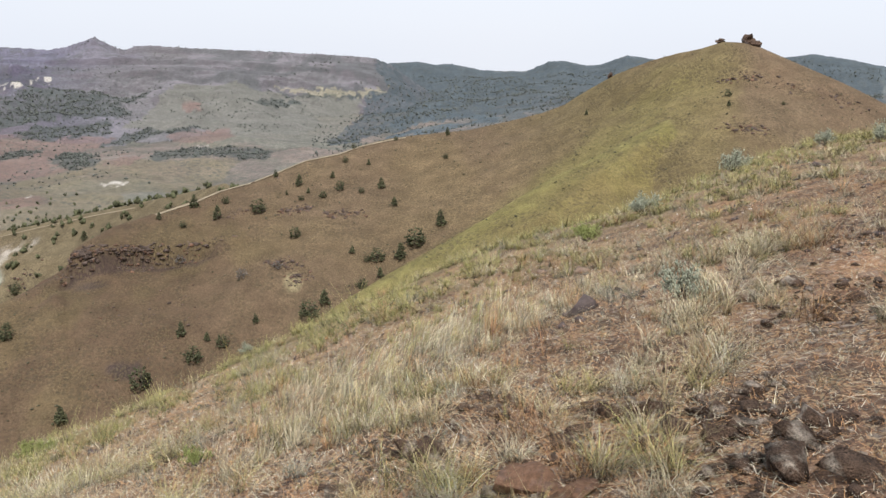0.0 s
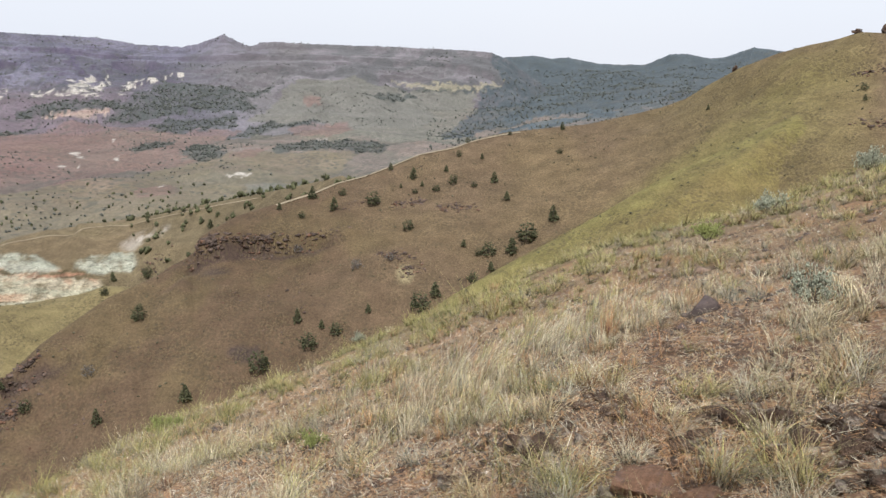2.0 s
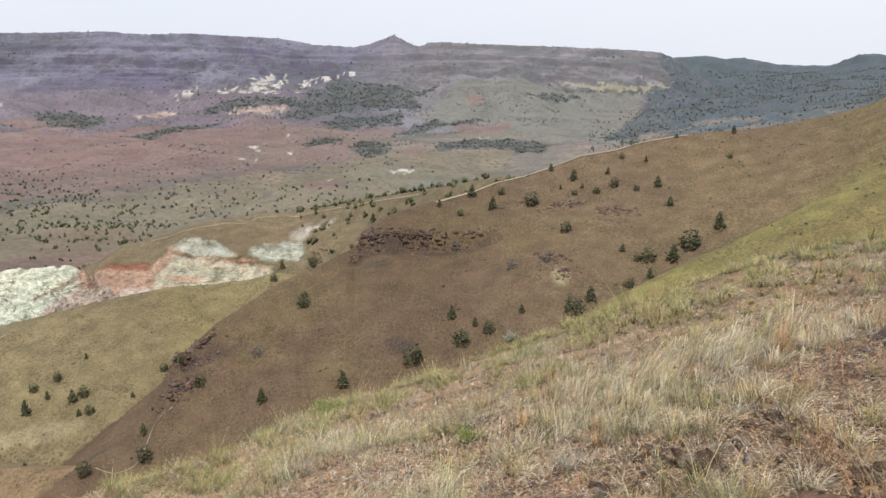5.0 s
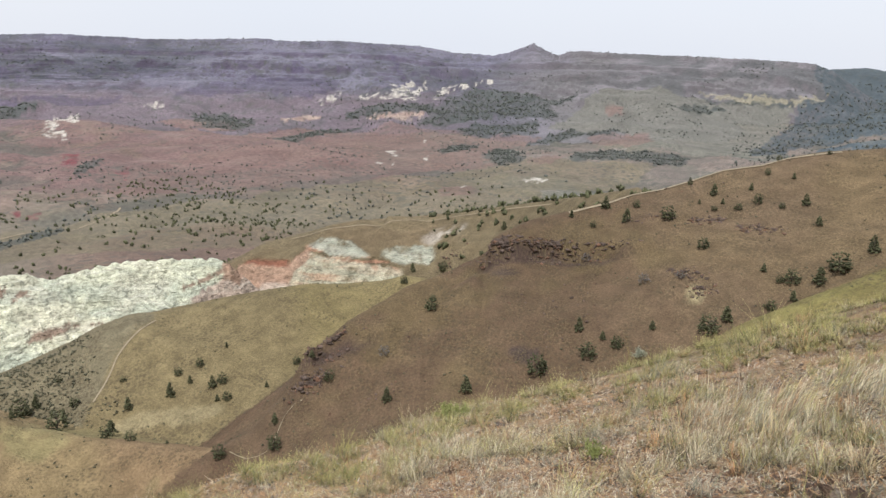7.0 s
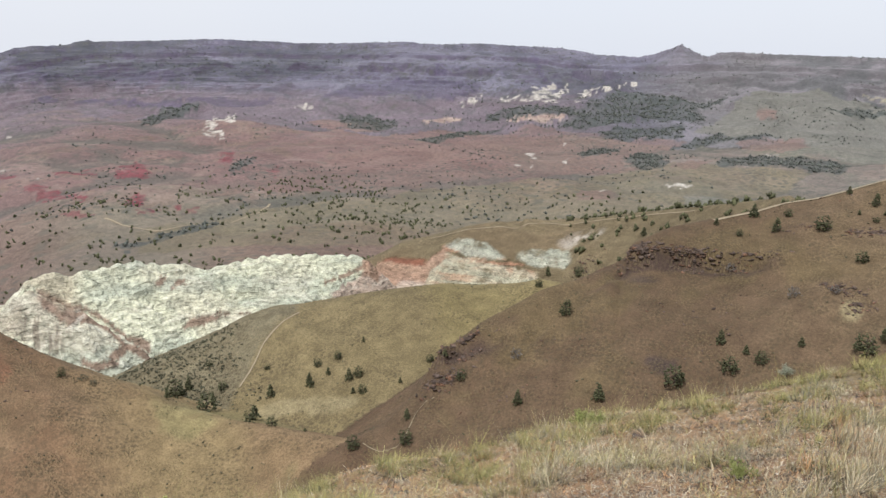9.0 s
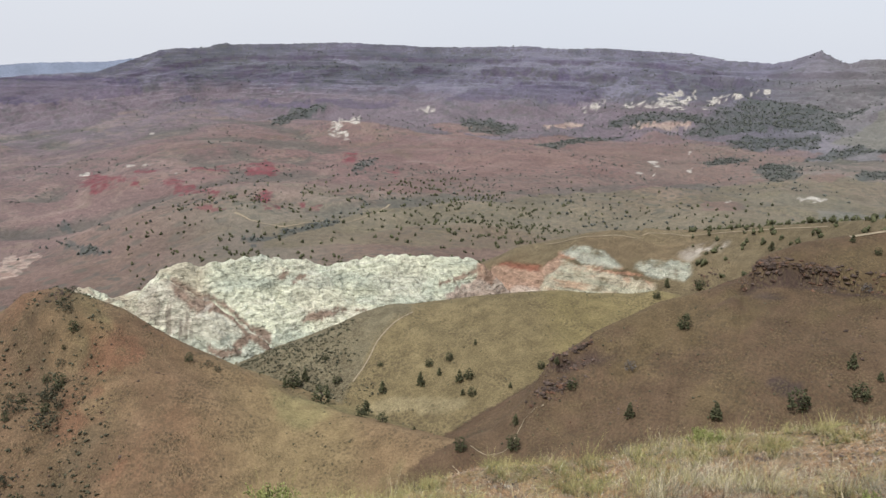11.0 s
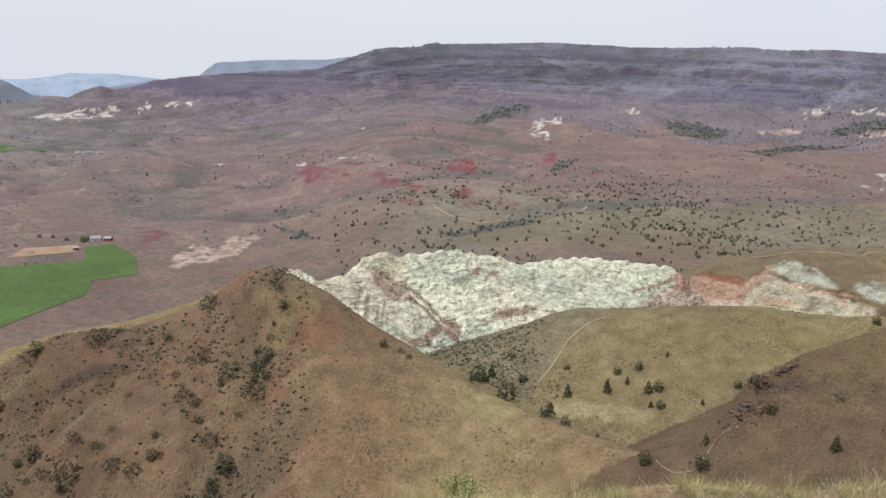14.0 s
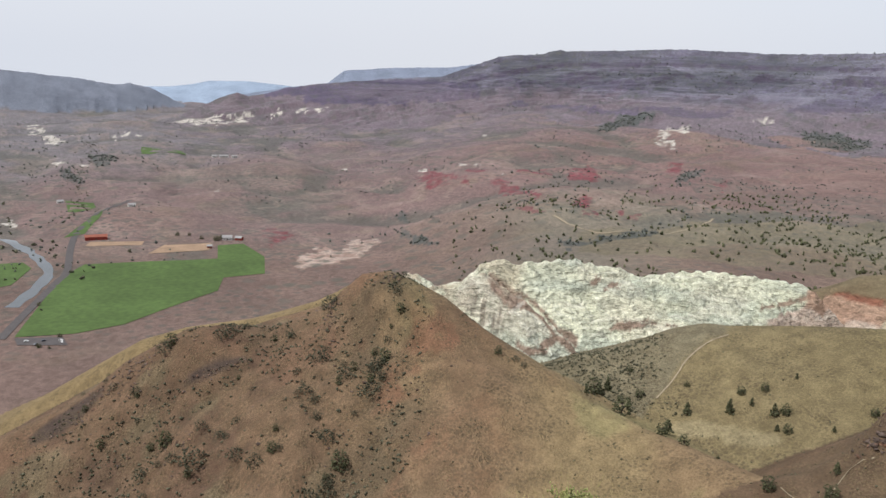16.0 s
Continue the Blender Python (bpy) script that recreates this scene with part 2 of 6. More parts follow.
WOOD_C = (((28.1, 2865), (26.1, 2911), (24.2, 2833), (21.6, 2915), (19.4, 2976), (20.1, 2820), (21.6, 2753), (20.4, 2692), (21.6, 2550), (24.3, 2607),
    (27.1, 2410), (28.2, 2413)), ((27.5, 2271), (25.9, 2436), (24.3, 2438), (21.7, 2427), (21.9, 2339), (24.8, 2274), (27.1, 2256)), ((21.1, 2322),
    (19.4, 2417), (17.2, 2411), (15.8, 2442), (17.2, 2344), (19.4, 2281), (20.9, 2248), (22.8, 2128), (22.6, 2168)), ((19.4, 1881), (17.2, 2089),
    (14.5, 2023), (11.8, 2003), (11.8, 1755), (15.0, 1767), (18.2, 1762), (19.7, 1730)), ((25.5, 1899), (24.1, 2049), (22.7, 1751), (22.9, 1666),
    (24.6, 1676)), ((13.5, 2745), (12.1, 2820), (10.1, 2910), (9.4, 2893), (10.8, 2814), (12.4, 2755)),)
WOOD_D = (((11.4, 3009), (9.8, 2980), (5.6, 3044), (5.6, 3034), (9.3, 2961), (11.2, 2980)), ((92.3, 2093), (91.4, 2093), (90.7, 1979), (91.2, 1899),
    (92.1, 1906)), ((94.2, 1868), (93.6, 1868), (92.7, 1728), (93.3, 1701), (94.0, 1776)),)
WOOD = WOOD_A + WOOD_B + WOOD_C + WOOD_D
# forest below the eastern hills: outlines of bearing and distance
FOREST_A = (((4.7, 3263), (3.4, 4174), (-0.6, 4131), (-27.8, 3953), (-28.3, 2227), (1.7, 2618), (4.2, 2505), (7.8, 2051), (8.0, 2206), (6.5, 2593),
    (5.3, 3010), (5.3, 3064), (3.7, 3143)),)
FOREST = FOREST_A
# straw-coloured bench: outlines of bearing and distance
TAN_A = (((11.7, 3041), (8.9, 3026), (5.6, 3074), (3.7, 3153), (4.2, 3096), (5.3, 3052), (8.9, 2980)),)
TAN = TAN_A
# grey-green fan below the mesa: outlines of bearing and distance
FAN_A = (((21.3, 2405), (17.9, 2986), (13.5, 3010), (10.1, 2966), (5.6, 3027), (6.5, 2593), (8.0, 2108), (11.3, 2022), (14.1, 2092), (14.5, 2405)),)
FAN = FAN_A
# red earth: outlines of bearing and distance
EARTH_A = (((28.3, 2237), (24.4, 2269), (21.7, 2279), (22.8, 2128), (26.4, 2102), (28.4, 2091)), ((17.5, 2742), (16.3, 2742), (16.2, 2652), (17.1,
    2645)), ((18.5, 2279), (16.7, 2384), (14.5, 2421), (14.1, 2153), (15.9, 2124), (17.7, 2130)), ((22.7, 1708), (21.8, 1735), (19.9, 1774), (21.0,
    1669), (22.5, 1689)), ((28.5, 1749), (25.7, 1753), (25.4, 1656), (27.4, 1611), (28.5, 1628)), ((28.6, 1394), (26.7, 1394), (25.9, 1317), (27.1,
    1245), (28.7, 1268)), ((51.2, 1281), (51.2, 1577), (44.9, 1845), (39.2, 1949), (33.5, 2333), (30.6, 2420), (27.2, 2271), (23.4, 2243), (23.3,
    2124), (25.9, 1770), (26.9, 1682), (33.7, 1528), (41.0, 1349)),)
EARTH = EARTH_A
# olive flats: outlines of bearing and distance
OLIVE_A = (((59.1, 1060), (53.5, 1144), (49.5, 1194), (41.6, 1252), (35.9, 1414), (21.6, 1670), (21.1, 629), (33.7, 627), (41.4, 850), (59.1, 899)),
    ((28.6, 1566), (25.8, 1650), (22.5, 1726), (17.7, 1730), (13.7, 1751), (16.0, 1481), (22.6, 1320), (25.2, 1163), (28.8, 1144), (28.7, 1268),
    (26.7, 1244), (25.9, 1358), (28.6, 1411)),)
OLIVE = OLIVE_A
# dark basalt flows, and two gully facets whose shade is painted: outlines of bearing and distance
BASALT_SHADE_A = (((78.5, 3371), (74.0, 3458), (69.5, 3516), (66.6, 3262), (66.6, 3119), (72.4, 3093), (78.6, 3200)), ((64.8, 3000), (61.9, 2913), (59.5,
    2852), (57.0, 2791), (49.8, 2594), (49.8, 2734), (56.0, 2830), (60.9, 2928), (63.8, 3107)), ((41.9, 2960), (39.5, 3077), (36.2, 3131), (35.7,
    2960), (37.5, 2762), (41.4, 2778), (46.4, 2691), (46.4, 2815)), ((32.4, 3505), (32.1, 3475), (31.5, 3281), (31.1, 3068), (31.4, 3063), (31.9,
    3281)), ((39.1, 3312), (37.9, 3209), (38.1, 3154), (38.7, 3169)), ((81.2, 3301), (80.6, 4281), (79.3, 3352), (76.2, 3379), (76.2, 3281), (79.6,
    3291)),)
BASALT_SHADE = BASALT_SHADE_A
CHALK_BEDS = ((28.3, 523, 1.43, 11),)
# trees and paths: bearing, distance, height
RIDGE_TREES = ((-0.4, 339, 4.2), (-0.3, 318, 2.7), (-9.9, 321, 2.7), (-19.0, 294, 2.9), (-19.1, 287, 2.4), (-22.4, 293, 1.6), (9.9, 308, 5.2), (7.1,
    303, 4.2), (7.6, 311, 3.0), (6.7, 322, 3.1), (5.1, 318, 3.1), (6.1, 334, 2.8), (4.2, 302, 5.1), (5.6, 299, 2.9), (3.3, 288, 4.0), (8.3, 298, 2.9),
    (9.3, 302, 2.5), (9.8, 298, 2.5), (10.8, 302, 2.1), (10.3, 273, 4.6), (11.5, 318, 3.6), (12.8, 292, 6.1), (15.5, 293, 5.8), (14.9, 303, 3.4),
    (17.0, 304, 5.5), (17.8, 290, 3.3), (19.3, 296, 3.3))
GULLY_TREES = ((-0.0, 271, 6.5), (1.8, 263, 7.1), (2.8, 258, 6.2), (4.5, 258, 5.2), (6.3, 262, 3.0), (5.2, 258, 2.9), (4.3, 251, 4.3), (5.6, 247,
    3.9), (18.3, 236, 5.1), (17.6, 225, 6.0), (16.6, 232, 3.4), (15.6, 229, 4.4), (13.2, 236, 3.1), (9.4, 236, 6.2), (8.3, 241, 5.2), (21.2, 218,
    7.1), (26.3, 212, 4.1), (29.1, 248, 5.0), (24.0, 495, 6.3), (3.2, 336, 2.3), (4.2, 2104, 14.6))
BASIN_TREES = ((32.3, 215, 5.2), (36.6, 231, 4.1), (43.8, 303, 2.7), (29.0, 254, 2.6), (29.3, 248, 2.5), (31.1, 336, 4.3), (30.5, 495, 7.1), (28.3,
    488, 9.1), (47.8, 284, 6.4), (47.2, 293, 3.9), (46.4, 287, 3.4), (45.7, 295, 3.9), (44.9, 283, 5.1), (44.2, 284, 5.1), (44.6, 276, 2.9), (43.9,
    275, 4.5), (41.1, 278, 2.5), (50.8, 298, 2.7), (50.6, 284, 5.5), (55.1, 279, 8.4), (54.7, 291, 4.4), (57.2, 300, 8.1), (57.8, 285, 4.3), (54.0,
    295, 4.4), (56.3, 303, 5.9), (52.2, 260, 5.1), (51.8, 270, 7.0), (50.6, 252, 4.2), (48.2, 245, 1.9), (44.7, 223, 5.2), (40.6, 227, 4.2), (40.7,
    214, 5.6))
NOSE_TREES = ((26.4, 211, 4.8), (54.8, 312, 2.8), (37.8, 241, 2.5), (38.9, 289, 3.0))
WEST_BUSHES = ((77.6, 298, 4.9), (75.7, 282, 4.6), (75.1, 288, 3.9), (73.8, 273, 6.1), (73.3, 285, 5.9), (72.8, 288, 5.5), (78.6, 282, 3.4), (86.8,
    277, 10.7), (88.6, 295, 6.8), (83.8, 268, 4.6), (72.1, 311, 4.0), (71.7, 303, 4.4), (76.7, 328, 5.7), (79.6, 322, 3.3), (80.8, 324, 2.9), (84.5,
    329, 4.3), (83.9, 332, 3.9), (87.9, 336, 5.9), (88.4, 334, 5.4), (82.8, 336, 2.5), (64.4, 290, 3.8), (63.1, 288, 2.1), (62.5, 285, 2.1), (76.1,
    249, 7.7), (77.1, 259, 4.8))
WEST_SHRUBS = ((77.1, 241, 4.6), (78.3, 239, 5.7), (92.9, 314, 4.3), (77.8, 269, 2.9), (78.0, 278, 2.9), (81.1, 259, 4.0), (82.4, 259, 4.9), (90.3,
    288, 4.5), (83.4, 308, 2.3), (90.4, 324, 3.4), (91.8, 334, 3.0), (93.7, 336, 3.0))
GREY_BUSHES = ((14.0, 257, 4.0), (32.5, 234, 3.8), (18.1, 276, 3.1), (11.6, 257, 2.2))
RIDGE_PATH = ((19.5, 299), (17.51, 306), (15.25, 312), (13.36, 317), (11.43, 321), (9.49, 325.5), (7.15, 331), (5.58, 334), (2.5, 338))
DOME_PATH = ((20.78, 498), (24.64, 527), (29.39, 552), (32.61, 550), (35.03, 551), (37.05, 555), (39.06, 556))
BASIN_PATH = ((48.44, 332), (49.85, 322), (51.04, 313), (51.43, 307), (52.02, 300), (52.82, 293))
DRAW_PATH = ((38.55, 228), (39.87, 225), (40.58, 219), (41.34, 215), (43.89, 224))
PLAIN_PATH = ((61.00, 1124), (57.82, 1062), (55.42, 1087), (53.01, 1099), (51.61, 1116), (50.24, 1215))
HIGHWAY = ((98.38, 842), (97.33, 894), (96.27, 950), (94.85, 1036), (94.20, 1085), (93.87, 1214), (93.47, 1304), (92.57, 1392), (91.15, 1523), (90.08,
    1571))
RIVER = ((97.58, 947), (96.13, 1014), (95.31, 1079), (95.50, 1129), (96.35, 1213), (96.96, 1253), (97.56, 1298), (99.08, 1339))
FIELD = ((97.57, 844), (95.94, 947), (94.49, 1060), (93.08, 1115), (84.58, 1114), (84.56, 1194), (82.84, 1201), (81.39, 1118), (81.40, 1029), (84.23,
    1015), (84.64, 957), (87.89, 900), (90.86, 851), (94.06, 835))
FIELD_WEST = ((100.00, 1022), (97.47, 1041), (96.26, 1114), (96.72, 1148), (99.86, 1153))
FIELD_SMALL = ((93.84, 1418), (92.19, 1515), (92.33, 1571), (94.00, 1599))
FIELD_MEADOW = ((94.26, 1283), (92.56, 1406), (91.68, 1490), (91.87, 1414), (92.97, 1301))
FIELD_FAR = ((89.25, 2073), (86.40, 2085), (86.68, 2204), (89.23, 2180))
FALLOW = ((89.12, 1156), (85.13, 1166), (84.97, 1209), (88.08, 1205))
STUBBLE = ((93.01, 1222), (89.52, 1211), (89.33, 1233), (92.66, 1246))
LOT = ((97.45, 819), (94.45, 803), (94.69, 827), (97.58, 841))
# outcrops: bearing, distance, spread, count, size
OUTCROPS_EAST = ((24.1, 278, 1.11, 3, 26, 3.2), (20.6, 277, 2.38, 3, 44, 2.2), (16.9, 277, 2.38, 3, 24, 1.5), (10.3, 292, 1.19, 3, 22, 1.7), (7.0,
    286, 1.51, 3, 28, 1.8), (11.2, 259, 1.19, 3, 22, 1.6), (9.9, 253, 1.11, 3, 14, 1.6), (14.2, 295, 1.59, 3, 16, 1.3), (36.4, 242, 1.98, 5, 46, 1.9),
    (37.9, 233, 1.35, 3, 34, 2.4), (28.0, 493, 1.03, 6, 20, 2.4), (25.6, 278, 1.11, 3, 10, 1.3), (33.3, 220, 2.38, 3, 14, 1.0))
OUTCROPS_WEST = ((-19.6, 307, 1.59, 3, 22, 1.8), (-20.3, 270, 1.59, 4, 22, 1.8), (-22.6, 308, 1.19, 4, 12, 1.5), (-25.7, 312, 1.59, 7, 16, 1.5),
    (76.5, 322, 0.63, 24, 24, 2.0), (89.9, 336, 2.38, 10, 34, 2.2), (85.0, 315, 2.38, 3, 22, 1.5), (67.0, 369, 1.59, 78, 34, 1.9), (69.2, 380, 0.63,
    75, 10, 2.0), (93.3, 338, 1.98, 13, 26, 2.0), (72.5, 320, 0.79, 3, 10, 1.8), (87.1, 289, 1.59, 5, 14, 1.5))
SCREE_PATCHES = ((23.9, 269, 1.43, 3), (22.3, 225, 1.19, 3), (27.2, 486, 1.59, 23), (85.0, 316, 2.78, 3),
    (94.8, 340, 2.38, 6))
STRAW_PATCHES = ((49.8, 276, 2.38, 3), (46.1, 272, 1.59, 3), (10.5, 251, 0.56, 3))
SAGE_BUSHES = ((-14.1, 16.91, 0.50), (-17.2, 6.94, 0.30), (-19.7, 21.69, 0.57), (-25.1, 22.25, 0.40), (-28.3, 20.00, 0.42), (13.9, 225.47, 3.31))
GREEN_BUSHES = ((-10.4, 14.21, 0.40), (28.4, 12.2, 0.30), (27.4, 12.4, 0.24), (60.1, 8.9, 0.42), (63.6, 8.8, 0.22), (17.8, 7.2, 0.2))
NEAR_ROCKS = ((-7.3, 3.57, 0.31), (-10.5, 3.43, 0.22), (-19.1, 4.13, 0.34), (-21.6, 3.87, 0.23), (-24.4, 4.08, 0.24), (-22.7, 4.16, 0.15), (-25.2,
    7.51, 0.27), (-27.1, 5.93, 0.25), (-25.0, 6.18, 0.27), (-30.0, 3.85, 0.17), (-24.0, 3.74, 0.14), (-21.9, 3.25, 0.13), (-23.6, 3.33, 0.13), (-29.1,
    6.64, 0.28), (-7.8, 6.49, 0.19), (-4.9, 7.50, 0.20), (-4.1, 4.41, 0.17), (-1.9, 5.12, 0.19), (-9.0, 4.07, 0.16), (12.8, 6.09, 0.19), (22.2, 6.47,
    0.31), (-2.3, 5.34, 0.20), (-26.1, 8.44, 0.27), (-13.3, 5.63, 0.15), (4.8, 5.10, 0.16), (-1.2, 4.35, 0.08), (-7.4, 5.18, 0.10))

# ---- plan of the land ----


def hash2(ix, iy, seed):
    h = (ix.astype(np.int64) * 374761393 + iy.astype(np.int64) * 668265263 + seed * 1442695041) & 0x7FFFFFFF
    h = ((h ^ (h >> 13)) * 1274126177) & 0x7FFFFFFF
    h = ((h ^ (h >> 16)) * 1103515245 + 12345) & 0x7FFFFFFF
    return h / float(0x7FFFFFFF)


def vnoise(x, y, seed=0):
    """Smooth value noise in -1..1."""
    x, y = np.asarray(x, float), np.asarray(y, float)
    ix, iy = np.floor(x), np.floor(y)
    u, v = x - ix, y - iy
    u, v = u * u * u * (u * (u * 6 - 15) + 10), v * v * v * (v * (v * 6 - 15) + 10)
    a, b = hash2(ix, iy, seed), hash2(ix + 1, iy, seed)
    c, e = hash2(ix, iy + 1, seed), hash2(ix + 1, iy + 1, seed)
    return 2 * (a + (b - a) * u + (c - a) * v + (a - b - c + e) * u * v) - 1


def fbm(x, y, size, octaves=4, seed=0, ridged=False):
    total, amp, norm = 0.0, 1.0, 0.0
    for o in range(octaves):
        f = 2.03 ** o / size
        n = vnoise(x * f + 17.3 * o, y * f - 9.1 * o, seed + o)
        total = total + amp * ((1 - 2 * np.abs(n)) if ridged else n)
        norm += amp
        amp *= 0.5
    return total / norm


def ease(a, b, x):
    t = np.clip((x - a) / (b - a), 0, 1)
    return t * t * (3 - 2 * t)


def line(table, az, col, drop=0.0):
    """A column of a table of ridge knots at the bearings az; past its ends it falls by drop per degree."""
    k = np.array(table)
    v = np.interp(az, k[:, 0], k[:, col])
    if drop:
        v = v - drop * (np.maximum(k[0, 0] - az, 0) + np.maximum(az - k[-1, 0], 0))
    return v


# name: table, front profile (run, drop), back slope, crest roundness, fall past the right end and the left end
BROWN_SEAMS = (
    ((65.4, -121.7, 0.9), (65.0, -123.7, 2.6), (64.0, -128.8, 3.1), (62.7, -130.3, 1.5), (61.3, -136.1, 1.2), (60.2, -143.9, 1.5), (58.7, -148.5, 2.0)),
    ((56.5, -144.0, 0.6), (56.0, -143.6, 1.4), (55.2, -142.7, 1.4), (53.7, -140.8, 0.6), (51.5, -140.8, 0.5)),
    ((63.1, -146.1, 1.3), (62.3, -147.3, 1.6), (61.5, -148.3, 1.5), (60.7, -145.8, 2.8), (60.2, -144.7, 0.8)),
    ((46.7, -127.8, 0.6), (45.8, -126.3, 0.7), (45.0, -125.8, 0.8), (43.4, -120.4, 1.3)),
    ((58.1, -125.1, 1.2), (57.7, -124.0, 2.0), (57.4, -123.3, 0.6)),
    ((57.1, -127.9, 0.6), (56.6, -126.1, 1.2), (56.0, -125.9, 0.6)),
)
PALE_SEAM = ((65.6, -142.8, 0.9), (64.3, -135.3, 0.8), (63.3, -131.8, 0.7), (62.7, -129.8, 0.6))
RIDGES = (
    ("main", MAIN, ((0, 0), (60, 22), (200, 92), (400, 170)), 0.42, 3.0, 2.0),
    ("spur", SPUR, ((0, 0), (40, 10), (120, 44), (300, 130)), 0.30, 6.0, 3.0),
    ("west_hill", WEST_HILL, ((0, 0), (40, 14), (120, 46), (300, 130)), 0.45, 5.0, 3.0),
    ("west_spur", WEST_SPUR, ((0, 0), (100, 40), (300, 100)), 0.40, 6.0, 4.0),
    ("knoll", KNOLL, ((0, 0), (30, 8), (80, 26), (200, 60)), 0.35, 10.0, 3.0),
    ("blue", BLUE, ((0, 0), (30, 20), (90, 48), (200, 70)), 0.55, 2.0, 9.0),
    ("blue_spur", BLUE_SPUR, ((0, 0), (12, 10), (30, 22), (60, 34)), 0.75, 1.0, 8.0),
    ("dome", DOME, ((0, 0), (40, 12), (70, 32), (200, 60)), 0.25, 8.0, 5.0),
    ("mesa", MESA, ((0, 0), (60, 30), (180, 55), (210, 75), (380, 105), (410, 122), (640, 165), (1150, 250), (1500, 290)), 0.30, 10.0, 40.0),
    ("mesa_far", MESA_FAR, ((0, 0), (60, 40), (300, 90), (900, 220)), 0.30, 15.0, 40.0),
    ("forest_hills", FOREST_HILLS, ((0, 0), (300, 60), (900, 130), (2400, 210)), 0.30, 40.0, 30.0),
    ("west_range", WEST_RANGE, ((0, 0), (150, 50), (500, 120), (1500, 230)), 0.30, 30.0, 60.0),
    ("haze_range", HAZE_RANGE, ((0, 0), (300, 80), (1000, 200)), 0.30, 30.0, 60.0),
)
NAMES = ["near", "plain"] + [r[0] for r in RIDGES]


